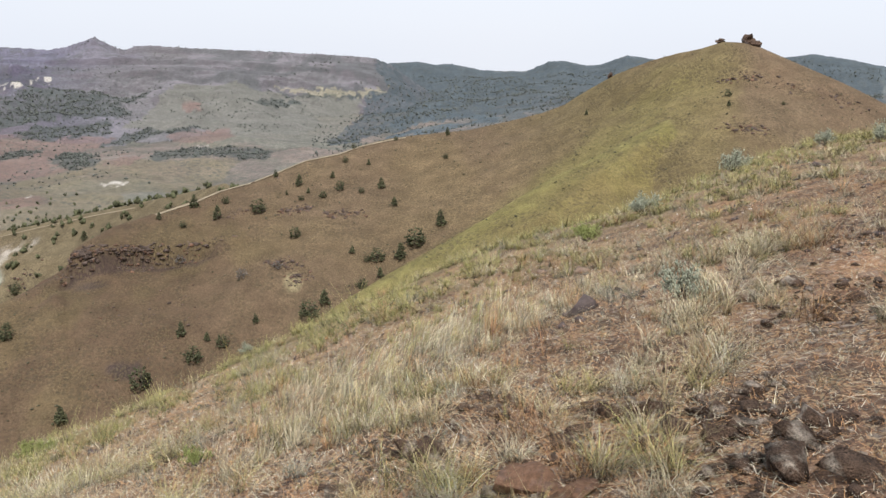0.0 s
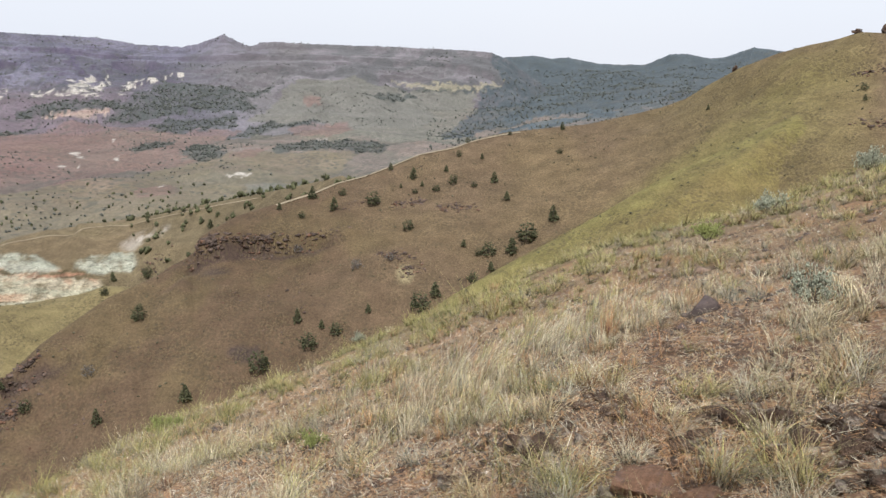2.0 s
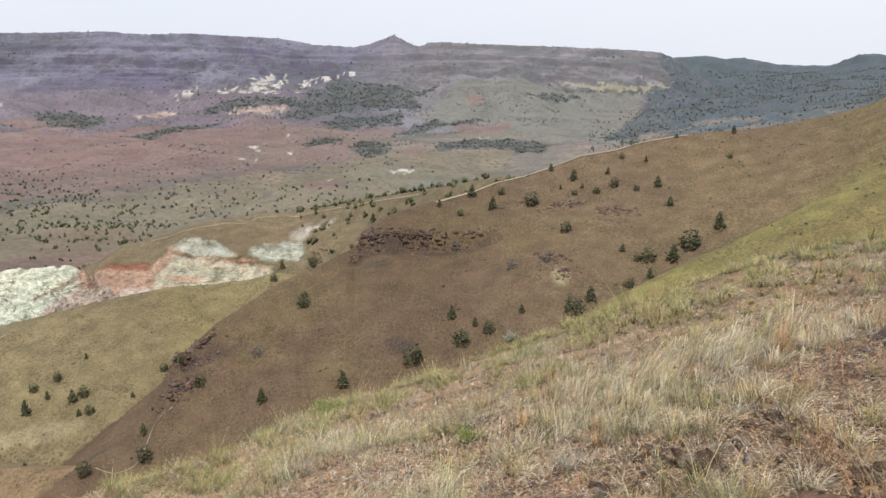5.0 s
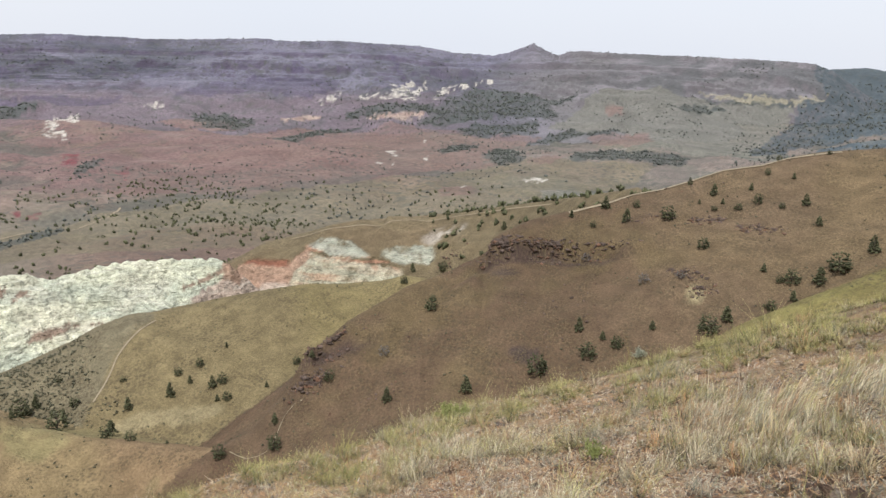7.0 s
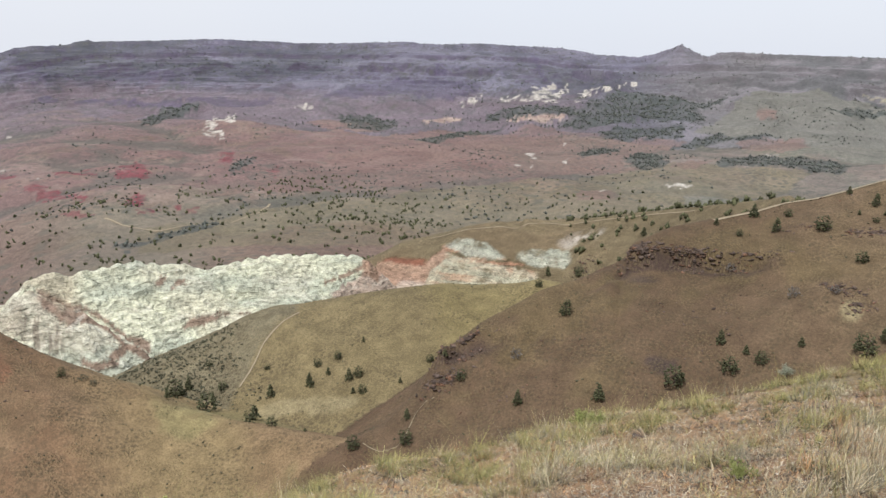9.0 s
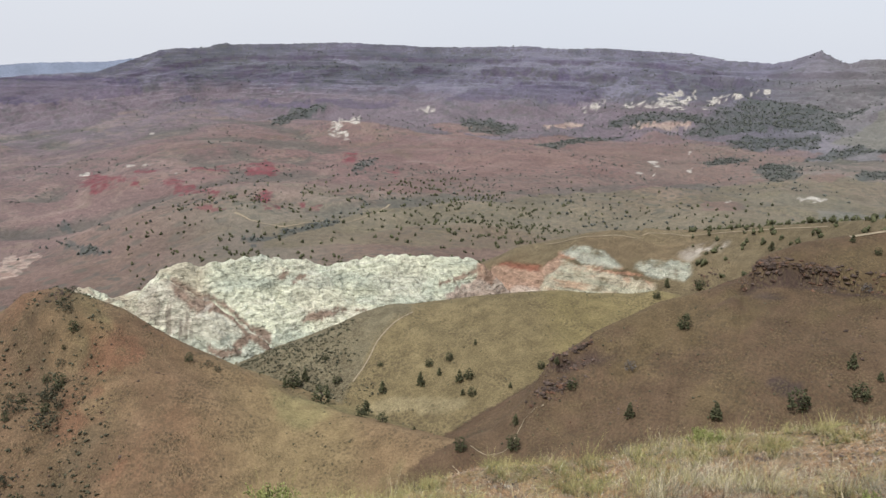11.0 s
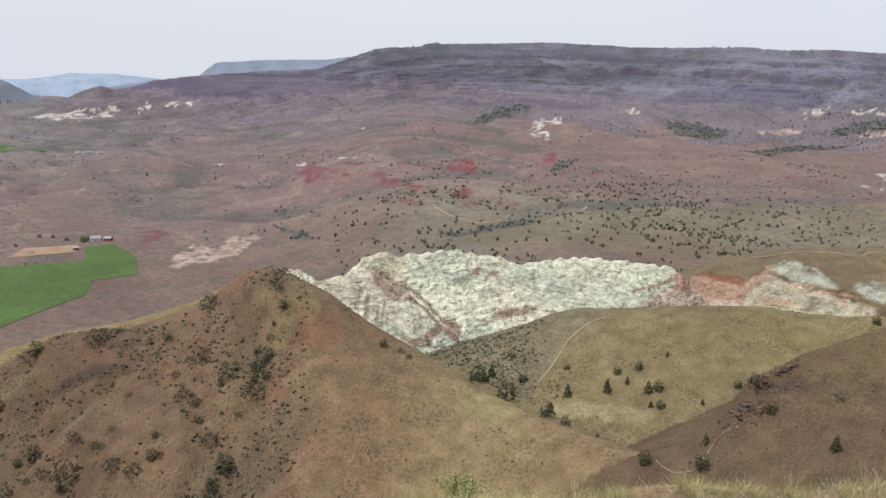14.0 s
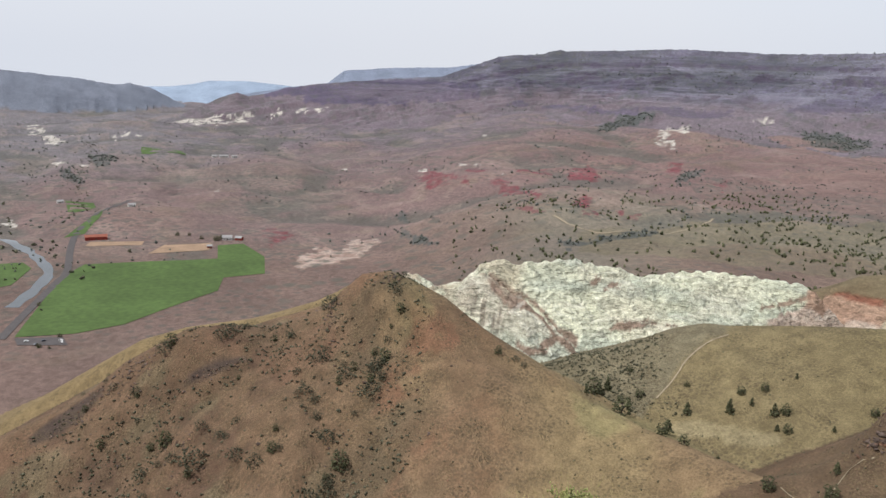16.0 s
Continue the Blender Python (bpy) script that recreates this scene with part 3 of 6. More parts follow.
def land(az, r):
    """Height of the ground, and which landform it belongs to, at bearings az (degrees) and distances r."""
    az, r = np.asarray(az, float), np.asarray(r, float)
    a = np.radians(az)
    x, y = -r * np.sin(a), r * np.cos(a)
    # the hillside underfoot: falls to the west, rolls off at its edge
    back = ((-180, 26, 8.0), (-120, 26, 9.0), (-60, 26, 3.0)) + NEAR_EDGE + ((60, 9.0, -5.15), (66, 8.8, -5.25), (75, 8.5, -5.6), (98, 9, -5.4), (130, 20, -5.0), (180, 26, 8.0))
    re, ze = line(back, az, 1), line(back, az, 2)
    s0 = (ze + 1.6) / re
    s1 = np.minimum(ze / re - 0.15, -0.3)
    out = np.maximum(r - re, 0)
    near = -1.6 + s0 * np.minimum(r, re) + s1 * out + (s0 - s1) * 3.0 * (1 - np.exp(-out / 3.0)) * 0.4
    far_fade = ease(40, 150, r)
    # plains
    west = ease(60, 76, az)
    east = ease(4, -10, az)
    pz = np.interp(r, (0, 500, 1000, 1500, 2600, 3200, 4950), (-178, -182, -200, -196, -180, -150, -190))
    wz = np.interp(r, (0, 750, 1320, 1550, 2150, 2800, 4950), (-272, -272, -270, -260, -245, -232, -262))
    ez = np.interp(r, (0, 600, 2000, 3000, 4950), (-150, -140, -120, -75, -60))
    plain = pz + (wz - pz) * west + (ez - pz) * east
    rolls = fbm(x, y, 300, 4, 3) * 18 - (fbm(x, y, 280, 5, 47, True) - 0.1) * 17
    flat = ease(66, 80, az) * ease(1500, 1250, r)
    plain = plain + rolls * ease(620, 1100, r) * (1 - 0.95 * flat)
    h = plain.copy()
    kind = np.ones(h.shape, int)

    def over(h, s, k):
        d = np.abs(h - s)
        return np.maximum(h, s) + np.maximum(k - d, 0) ** 2 / (4 * k)

    gully = fbm(x, y, 26, 4, 11, True)
    for i, (name, table, prof, back_slope, rnd, fall) in enumerate(RIDGES):
        rc = line(table, az, 1)
        zc = line(table, az, 2, fall)
        d = r - rc
        run = np.sqrt(d * d + rnd * rnd) - rnd
        px, pd = zip(*prof)
        wide = 25.0 if rc.mean() < 1000 else 400.0
        span = np.degrees(wide / rc) * ease(0, wide * 1.2, run)
        zc = sum(line(table, az + span * k, 2, fall) for k in (-1.5, -0.75, 0, 0.75, 1.5)) / 5
        if name in ("mesa", "mesa_far", "forest_hills", "west_range"):
            cut = fbm(x, y, 420, 4, 21, True) * 95 * ease(0, 250, run)
            front = np.interp(np.maximum(run + cut, 0), px, pd) + fbm(x, y, 60, 3, 5) * 3 * ease(0, 100, run)
            zc = zc + fbm(az * 5, az * 0, 1.0, 3, 6) * 3.0 * ease(60, 0, run)
            front = front - fbm(x + 40 * fbm(x, y, 200, 2, 24), y, 210, 4, 23, True) * 24 * ease(60, 350, run)
            # lava flows stand out as steps, broken by the gullies
            flow = front / 12.5 + fbm(x, y, 700, 3, 35) * 1.5
            step = flow - np.floor(flow)
            front = front + 12.5 * (ease(0.60, 0.98, step) - step) * ease(30, 80, run) * ease(900, 500, run) * (0.55 + 0.45 * ease(24, 36, az)) * (0.35 + 0.65 * ease(-0.3, 0.2, fbm(x, y, 260, 3, 37)))
        elif name in ("blue", "blue_spur"):
            # knife-edged gullies cut into soft beds, cross-cut by ledges
            wx, wy = x + 5 * fbm(x, y, 18, 2, 14), y + 5 * fbm(x, y, 18, 2, 16)
            cuts = fbm(wx, wy, 46, 2, 15, True) * 6.0 + fbm(wx, wy, 19, 3, 11, True) * 3.6 + fbm(wx, wy, 8, 3, 17, True) * 2.2
            front = np.interp(run, px, pd) - cuts * ease(0, 9, run)
            beds = front / 2.4 + fbm(x, y, 24, 4, 19) * 1.6
            front = front + 2.4 * 0.95 * (ease(0.3, 0.7, beds - np.floor(beds)) - (beds - np.floor(beds))) * ease(0, 6, run)
            zc = zc + fbm(az * 2.2, az * 0, 1.0, 3, 4) * 1.6 * ease(8, 0, run)
        elif name == "dome":
            cut = gully * 5 * ease(25, 45, run) * ease(28, 33, az)
            front = np.interp(np.maximum(run + cut, 0), px, pd)
        else:
            front = np.interp(run, px, pd)
            if name == "main":
                # a basalt rim runs below the crest of the nose, and a lower ledge beneath it
                for rim, a0, a1, high in ((276 + 2.5 * fbm(x, y, 12, 3, 29), 14.5, 25.5, 4.2), (241 + 3 * fbm(x, y, 14, 3, 28), 33, 38.5, 3.0)):
                    front = front + high * ease(rim + 1.2, rim - 1.2, r) * ease(rim - 45, rim - 6, r) * ease(a0 - 2.5, a0 + 3, az) * ease(a1 + 0.8, a1 - 0.6, az)
            front = front + (fbm(x, y, 60, 3, 9) * 2.2 + fbm(x, y, 14, 3, 13) * 0.8) * ease(2, 30, run)
            if name == "west_hill":
                front = front + (fbm(x + 0.5 * y, y - 0.3 * x, 60, 4, 27, True) - 0.1) * 8.5 * ease(4, 45, run) * ease(66, 77, az) + fbm(x, y, 17, 3, 26, True) * 1.3 * ease(3, 20, run) * ease(62, 74, az)
        front = front + np.maximum(run - px[-1], 0) * 0.45
        s = np.where(d < 0, zc - front, zc - run * back_slope)
        kind = np.where(s > h, i + 2, kind)
        h = over(h, s, np.interp(rc, (200, 600, 4000), (3.0, 2.0, 12.0)))
    kind = np.where(near > h, 0, kind)
    h = over(h, near, 2.0) * far_fade + np.where(far_fade < 1, near * (1 - far_fade), 0)
    h = h + ease(1.5, 6, r) * ease(60, 20, r) * (fbm(x, y, 1.6, 3, 31) * 0.09 + fbm(x, y, 5.0, 2, 33) * 0.12)
    h = h - ease(4700, 4950, r) * 25
    return h, kind


def polar(bearing, dist):
    """The place on the ground at a bearing and a distance."""
    a = radians(bearing)
    x, y = -dist * math.sin(a), dist * math.cos(a)
    return Vector((x, y, float(land(bearing, dist)[0])))


# ---- ground sheet, finest where the view crosses it at a slant ----
def spaced(r0, r1, knots, steps):
    """Distances from r0 to r1 whose spacing follows steps at the knots."""
    out, r = [], r0
    while r < r1 - 0.02:
        out.append(r)
        r += float(np.interp(r, knots, steps))
    return np.array(out + [r1])


def fan(*spans):
    """Bearings all round: fine over the spans (from, to, step), coarse behind the eye."""
    fine = np.concatenate([np.arange(a, b - 0.01, step) for a, b, step in spans])
    return np.concatenate([fine, np.linspace(103, 327, 60)[:-1]])


BANDS = (
    (spaced(0.35, 181, (0, 2, 30, 31, 150, 181), (0.06, 0.06, 0.4, 2, 6, 4)), fan((-33, 103, 0.25))),
    (spaced(181, 640, (181, 405, 406, 510, 511, 600, 640), (1.9, 1.7, 0.9, 0.9, 1.8, 2.0, 4.0)), fan((-33, 29, 0.16), (29, 71, 0.09), (71, 103, 0.14))),
    (spaced(640, 4950, (640, 1000, 1800, 2700, 2900, 3600, 3700, 4950), (5, 6, 13, 20, 10, 10, 40, 45)), fan((-33, 103, 0.10))),
)
AZ, RR, H, KIND, STEEP = [], [], [], [], []
for dists, turns in BANDS:
    az2, r2 = np.meshgrid(np.where(turns > 180, turns - 360, turns), dists)
    h2, k2 = land(az2, r2)
    if H:
        # meet the coarser band before it without a gap
        order = np.argsort(last_az)
        h2[0] = np.interp(az2[0], last_az[order], last_h[order], period=360)
    last_az, last_h = az2[-1], h2[-1]
    STEEP.append(np.gradient(h2, dists, axis=0).ravel())
    AZ.append(az2.ravel()), RR.append(r2.ravel()), H.append(h2.ravel()), KIND.append(k2.ravel())
AZ, RR, H, KIND, STEEP = (np.concatenate(v) for v in (AZ, RR, H, KIND, STEEP))
X, Y = -RR * np.sin(np.radians(AZ)), RR * np.cos(np.radians(AZ))

# mesa, forest and far ranges carry distance haze in their base colour
COVER = {
    "near": (0.265, 0.165, 0.108), "plain": (0.212, 0.182, 0.135), "main": (0.170, 0.122, 0.076), "spur": (0.20, 0.155, 0.068),
    "west_hill": (0.226, 0.152, 0.092), "west_spur": (0.25, 0.185, 0.095), "knoll": (0.218, 0.176, 0.094), "blue": (0.70, 0.715, 0.54),
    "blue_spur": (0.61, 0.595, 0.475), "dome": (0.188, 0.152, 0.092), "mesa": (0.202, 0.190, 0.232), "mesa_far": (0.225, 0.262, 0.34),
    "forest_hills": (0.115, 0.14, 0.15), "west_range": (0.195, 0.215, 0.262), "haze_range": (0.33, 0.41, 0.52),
}
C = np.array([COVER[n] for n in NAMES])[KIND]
N_BIG, N_MID, N_FINE = fbm(X, Y, 260, 4, 41), fbm(X, Y, 45, 4, 43), fbm(X, Y, 9, 3, 45)


def lay(weight, colour):
    """Lay a ground cover over the land where weight is near 1."""
    global C
    w = np.clip(weight, 0, 1)[..., None]
    C = C * (1 - w) + np.array(colour) * w


def on(*names):
    return np.isin(KIND, [NAMES.index(n) for n in names]).astype(float)


def patches(table, soft=0.5, seed=51, rough=1.0):
    """Where ragged patches (bearing, distance, half breadth in degrees, half depth) lie."""
    total = np.zeros(AZ.shape)
    wob = (fbm(X, Y, 60, 4, seed) * 0.9 + fbm(X, Y, 18, 3, seed + 5) * 0.5) * rough
    for b, dist, hb, hd in table:
        q = ((AZ - b) / hb) ** 2 + ((RR - dist) / hd) ** 2
        total = np.maximum(total, ease(1 + soft, 1 - soft, q + wob))
    return total


def inside(outlines, az, r, rough=1.0):
    """1 where ragged outlines of bearing and distance enclose the ground."""
    a = np.radians(az)
    x, y = -r * np.sin(a), r * np.cos(a)
    total = np.zeros(az.shape)
    for o in outlines:
        k = np.array(o, float)
        lo, wide = k.min(0), np.ptp(k, axis=0)
        near = np.flatnonzero((az > lo[0] - 0.6) & (az < lo[0] + wide[0] + 0.6) & (r > lo[1] * 0.93) & (r < (lo[1] + wide[1]) * 1.07))
        u = az[near] + fbm(x[near], y[near], 22, 4, 131) * (0.12 + 0.05 * min(wide[0], 3)) * rough
        v = 1e4 / (r[near] + fbm(x[near], y[near], 22, 4, 133) * (0.006 * lo[1] + 0.08 * min(wide[1], 200)) * rough)
        hit = np.zeros(len(near), bool)
        for (a0, r0), (a1, r1) in zip(k, np.roll(k, -1, 0)):
            v0, v1 = 1e4 / r0, 1e4 / r1
            if a0 != a1:
                hit ^= ((a0 > u) != (a1 > u)) & (v < v0 + (u - a0) / (a1 - a0) * (v1 - v0))
        total[near[hit]] = 1
    return total


# valley floor: olive flats, red hills, far slopes greyed and blued by painted haze
plain = on("plain")
lay(plain * ease(24, 36, AZ + N_BIG * 14) * ease(1150, 1450, RR + N_MID * 160) * 0.9, (0.222, 0.142, 0.128))
lay(plain * ease(60, 76, AZ + N_BIG * 8) * 0.9, (0.21, 0.146, 0.13))
lay(plain * ease(1.0, 0.55, np.abs(RR - 880) / 190 + N_MID * 0.3) * ease(60, 50, AZ) * ease(30, 40, AZ) * 0.8, (0.185, 0.122, 0.095))
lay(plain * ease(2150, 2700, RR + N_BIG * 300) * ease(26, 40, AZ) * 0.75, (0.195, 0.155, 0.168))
lay(plain * ease(34, 24, AZ) * ease(1350, 1700, RR + N_BIG * 200) * 0.7, (0.215, 0.18, 0.158))
lay(plain * ease(32, 24, AZ) * ease(0.05, 0.4, N_BIG + N_MID * 0.4) * 0.7, (0.185, 0.19, 0.15))
lay(plain * ease(14, 22, AZ) * ease(34, 28, AZ) * ease(1500, 1700, RR) * ease(2200, 1900, RR) * ease(0.0, 0.4, -N_MID + N_BIG * 0.5) * 0.6, (0.245, 0.155, 0.125))
lay(plain * ease(0.15, 0.6, N_MID) * 0.35, (0.20, 0.165, 0.105))
lay(plain * ease(0.2, 0.5, -N_BIG) * ease(60, 76, AZ) * 0.5, (0.20, 0.165, 0.135))
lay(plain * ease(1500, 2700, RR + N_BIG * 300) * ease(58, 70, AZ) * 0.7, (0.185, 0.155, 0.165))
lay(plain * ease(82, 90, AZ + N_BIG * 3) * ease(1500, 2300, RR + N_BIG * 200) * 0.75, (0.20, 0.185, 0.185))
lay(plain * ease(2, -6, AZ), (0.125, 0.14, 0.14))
lay(plain * ease(2, -6, AZ) * ease(0.15, 0.4, N_MID) * 0.6, (0.21, 0.18, 0.14))
lay(plain * ease(60, 68, AZ) * ease(1350, 1050, RR + N_BIG * 80) * 0.65, (0.182, 0.122, 0.094))
wash = fbm(X, Y, 280, 5, 47, True)
lay(plain * ease(0.40, 0.66, wash + N_FINE * 0.12) * ease(900, 1200, RR) * 0.65, (0.118, 0.116, 0.095))
lay(plain * ease(-0.15, -0.45, wash) * ease(900, 1200, RR) * 0.35, (0.275, 0.19, 0.15))
lay(plain * ease(0.45, 0.6, fbm(X, Y, 95, 4, 49, True)) * ease(1000, 1300, RR) * 0.3, (0.33, 0.25, 0.20))
# mesa: basalt flows in bands, blued by painted haze, grassy on its gentler eastern end
mesa = on("mesa")
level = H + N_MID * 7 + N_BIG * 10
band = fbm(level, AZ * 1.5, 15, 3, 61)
lay(mesa * ease(0.0, 0.2, band) * (0.35 + 0.45 * ease(40, 60, AZ)), (0.135, 0.122, 0.165))
lay(mesa * ease(0.1, 0.4, -band) * 0.3, (0.232, 0.22, 0.245))
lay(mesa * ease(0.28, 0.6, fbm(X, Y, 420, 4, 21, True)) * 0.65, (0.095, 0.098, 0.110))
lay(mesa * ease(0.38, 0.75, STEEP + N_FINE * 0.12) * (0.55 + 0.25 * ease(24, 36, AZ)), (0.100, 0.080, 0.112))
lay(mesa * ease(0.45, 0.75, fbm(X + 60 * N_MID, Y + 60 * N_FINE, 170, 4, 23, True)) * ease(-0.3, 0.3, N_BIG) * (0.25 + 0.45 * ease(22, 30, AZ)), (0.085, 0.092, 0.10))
lay(mesa * ease(0.35, 0.7, -fbm(X + 60 * N_MID, Y, 130, 3, 25, True)) * 0.18, (0.25, 0.225, 0.21))
lay(mesa * ease(27, 19, AZ + N_BIG * 3) * 0.7, (0.245, 0.222, 0.208))
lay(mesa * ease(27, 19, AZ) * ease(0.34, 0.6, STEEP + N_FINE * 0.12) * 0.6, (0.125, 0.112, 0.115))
lay(mesa * ease(22, 14, AZ) * ease(0.1, 0.35, fbm(X, Y, 120, 3, 63, True)) * 0.6, (0.115, 0.12, 0.115))
lay(mesa * ease(-70, -130, H + N_MID * 20) * ease(22, 32, AZ) * 0.7, (0.205, 0.155, 0.158))
lay(mesa * ease(0.2, 0.45, N_MID + N_FINE * 0.5) * 0.5, (0.12, 0.12, 0.115))
forest = on("forest_hills")
lay(forest * ease(0.12, 0.4, N_MID + N_BIG * 0.3) * 0.55, (0.20, 0.20, 0.175))
lay(forest * ease(0.1, 0.4, -N_MID) * 0.5, (0.085, 0.105, 0.11))
far = plain + mesa + forest
patchy = ease(-0.35, 0.15, N_FINE + N_MID * 0.5)
lay(inside(FAN, AZ, RR) * far * 0.8, (0.205, 0.196, 0.160))
lay(inside(OLIVE, AZ, RR) * far * (0.6 + 0.3 * N_MID), (0.208, 0.175, 0.112))
lay(inside(EARTH, AZ, RR) * far * (0.65 + 0.3 * N_MID), (0.225, 0.150, 0.126))
lay(inside(TAN, AZ, RR) * far * 0.85, (0.33, 0.295, 0.205))
lay(inside(BASALT_SHADE, AZ, RR) * far * (0.5 + 0.3 * ease(-0.3, 0.3, band)), (0.112, 0.094, 0.140))
lay(inside(FOREST, AZ, RR) * far * (0.55 + 0.4 * patchy), (0.090, 0.108, 0.114))
lay(inside(WOOD, AZ, RR, 1.3) * far * (0.5 + 0.35 * patchy), (0.090, 0.100, 0.090))
lay(inside(PINK, AZ, RR) * far * 0.85, (0.37, 0.255, 0.20))
lay(inside(PINK, AZ, RR, 2.0) * far * ease(0.0, 0.3, fbm(X, Y, 26, 4, 135, True)) * 0.6, (0.50, 0.40, 0.32))
lay(inside(RED, AZ, RR, 2.2) * far * (0.6 + 0.35 * patchy) * ease(0.65, 0.25, fbm(X, Y, 45, 4, 137, True)), (0.205, 0.066, 0.072))
lay(inside(WHITE, AZ, RR, 1.2) * far * ease(0.45, 0.1, fbm(X, Y, 38, 4, 77, True)) * np.where(RR < 1700, ease(-0.15, 0.2, N_FINE), 1) * 0.9, (0.60, 0.55, 0.46))
# claystone badlands: pale green beds, cream and pink seams, brown patches set by noise
clay = on("blue", "blue_spur")
bed = fbm(H + N_MID * 3, AZ * 0.6, 5.0, 3, 71)
lay(clay * ease(0.0, 0.4, bed) * 0.7, (0.52, 0.57, 0.465))
lay(clay * ease(0.15, 0.5, -bed) * 0.5, (0.68, 0.65, 0.53))
lay(clay * ease(0.25, 0.5, N_MID) * 0.22, (0.66, 0.57, 0.46))
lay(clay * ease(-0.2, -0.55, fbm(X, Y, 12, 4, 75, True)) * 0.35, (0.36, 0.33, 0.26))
# shade of the ledge risers and light on their treads, put into the colour
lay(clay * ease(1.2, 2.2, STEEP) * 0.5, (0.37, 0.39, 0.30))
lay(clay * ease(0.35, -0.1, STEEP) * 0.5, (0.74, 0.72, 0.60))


def seam(table, rough=0.2):
    """Where a bed (bearing, height, half thickness) crops out on a steep face."""
    k = np.array(table)
    up = np.abs(H - np.interp(AZ, k[::-1, 0], k[::-1, 1])) / np.interp(AZ, k[::-1, 0], k[::-1, 2])
    lo, hi = k[-1, 0], k[0, 0]
    return ease(1.15, 0.92, up + N_FINE * rough + fbm(X, Y, 3, 2, 105) * rough) * ease(lo - 0.15, lo + 0.1, AZ) * ease(hi + 0.15, hi - 0.1, AZ)


for bed_line in BROWN_SEAMS:
    lay(clay * ease(520, 500, RR) * seam(bed_line) * 0.85, (0.255, 0.165, 0.122))
seam_top = np.array(BROWN_SEAMS[0])[::-1]
lay(clay * ease(0.5, 3, H - np.interp(AZ, seam_top[:, 0], seam_top[:, 1])) * ease(62.2, 63.6, AZ + N_FINE * 0.4) * ease(70, 68, AZ) * 0.75, (0.50, 0.445, 0.325))
lay(clay * seam(PALE_SEAM, 0.2) * 0.6, (0.74, 0.70, 0.60))
# rain streaks down the flank of the spur
lay(clay * ease(63.6, 64.6, AZ) * ease(67.2, 66.2, AZ) * ease(-126, -131, H) * ease(-148, -142, H) * ease(0.0, 0.3, fbm(np.radians(AZ) * 460, RR * 0.12, 1.6, 3, 107)) * 0.7, (0.20, 0.165, 0.13))
lay(on("blue_spur") * ease(62, 65, AZ) * ease(0.0, 0.4, fbm(np.radians(AZ) * 450, RR * 0.35, 3, 3, 103)) * 0.45, (0.36, 0.32, 0.25))
lay(clay * ease(66, 69, AZ) * ease(-0.2, 0.2, N_FINE) * 0.7, (0.42, 0.33, 0.24))
# dome: grassy top over red, pink and cream beds
dome = on("dome")
face = on("dome", "plain", "blue") * ease(400, 430, RR) * ease(700, 640, RR)


def crop_out(table, rough=1.0):
    """Where a bed (bearing, far edge, near edge) crops out on the face of the dome."""
    k = np.array(table)
    wob = (N_FINE * 1.6 + fbm(X, Y, 4, 3, 121) * 2.0) * rough
    far, near = np.interp(AZ, k[:, 0], k[:, 1]), np.interp(AZ, k[:, 0], k[:, 2])
    side = ease(k[0, 0] - 0.3, k[0, 0] + 0.25, AZ + wob * 0.06) * ease(k[-1, 0] + 0.3, k[-1, 0] - 0.25, AZ + wob * 0.06)
    return ease(far + 1.2, far - 1.2, RR + wob) * ease(near - 1.2, near + 1.2, RR + wob) * side * face


thin = fbm(H * 1.0 + N_FINE * 0.8, AZ * 0.35, 1.3, 3, 123)
cream = crop_out(((31.4, 499, 480), (33.2, 506, 480), (35.1, 512, 480), (36.9, 521, 480), (38.0, 531, 480), (39.2, 526, 480)))
pink = crop_out(((39.2, 509, 480), (41.5, 520, 475), (43.2, 486, 465), (44.7, 479, 455), (46.0, 464, 440)))
orange = crop_out(((37.8, 536, 522), (38.8, 531, 516), (39.4, 523, 507), (41.3, 538, 514), (42.8, 551, 484), (43.9, 487, 481)))
red_bed = crop_out(((39.3, 529, 520), (40.3, 535, 528), (41.3, 541, 535), (42.4, 550, 546)), 0.6)
streak = crop_out(((31.6, 502, 497), (33.0, 512, 505), (34.2, 512, 507), (35.7, 516, 511), (36.9, 529, 521), (38.0, 540, 531)), 0.7)
green_a = crop_out(((33.8, 516, 511), (34.9, 532, 513), (36.1, 541, 517), (37.1, 544, 529), (37.8, 540, 535)), 0.7)
green_b = crop_out(((29.0, 511, 500), (30.3, 515, 501), (31.7, 519, 504), (32.7, 517, 512)), 0.7)
lay(pink, (0.52, 0.42, 0.34))
lay(pink * ease(0.1, 0.3, thin) * 0.5, (0.64, 0.58, 0.48))
lay(cream * ease(-0.9, -0.2, N_FINE), (0.55, 0.495, 0.365))
lay(cream * ease(0.05, 0.25, thin) * 0.7, (0.50, 0.50, 0.37))
lay(cream * ease(0.05, 0.25, -thin) * ease(-0.1, 0.2, N_FINE) * 0.6, (0.50, 0.30, 0.19))
lay(cream * ease(0.15, 0.3, fbm(X, Y, 5, 3, 125)) * 0.5, (0.30, 0.25, 0.16))
lay(orange * 0.9, (0.42, 0.275, 0.195))
lay(orange * ease(0.0, 0.25, thin) * 0.6, (0.52, 0.36, 0.255))
lay(red_bed * 0.9, (0.27, 0.115, 0.075))
lay(streak * ease(-0.25, 0.1, thin) * 0.8, (0.47, 0.26, 0.17))
lay(np.maximum(green_a, green_b) * ease(-0.7, 0.3, fbm(X, Y, 6, 3, 127)) * 0.9, (0.46, 0.48, 0.385))
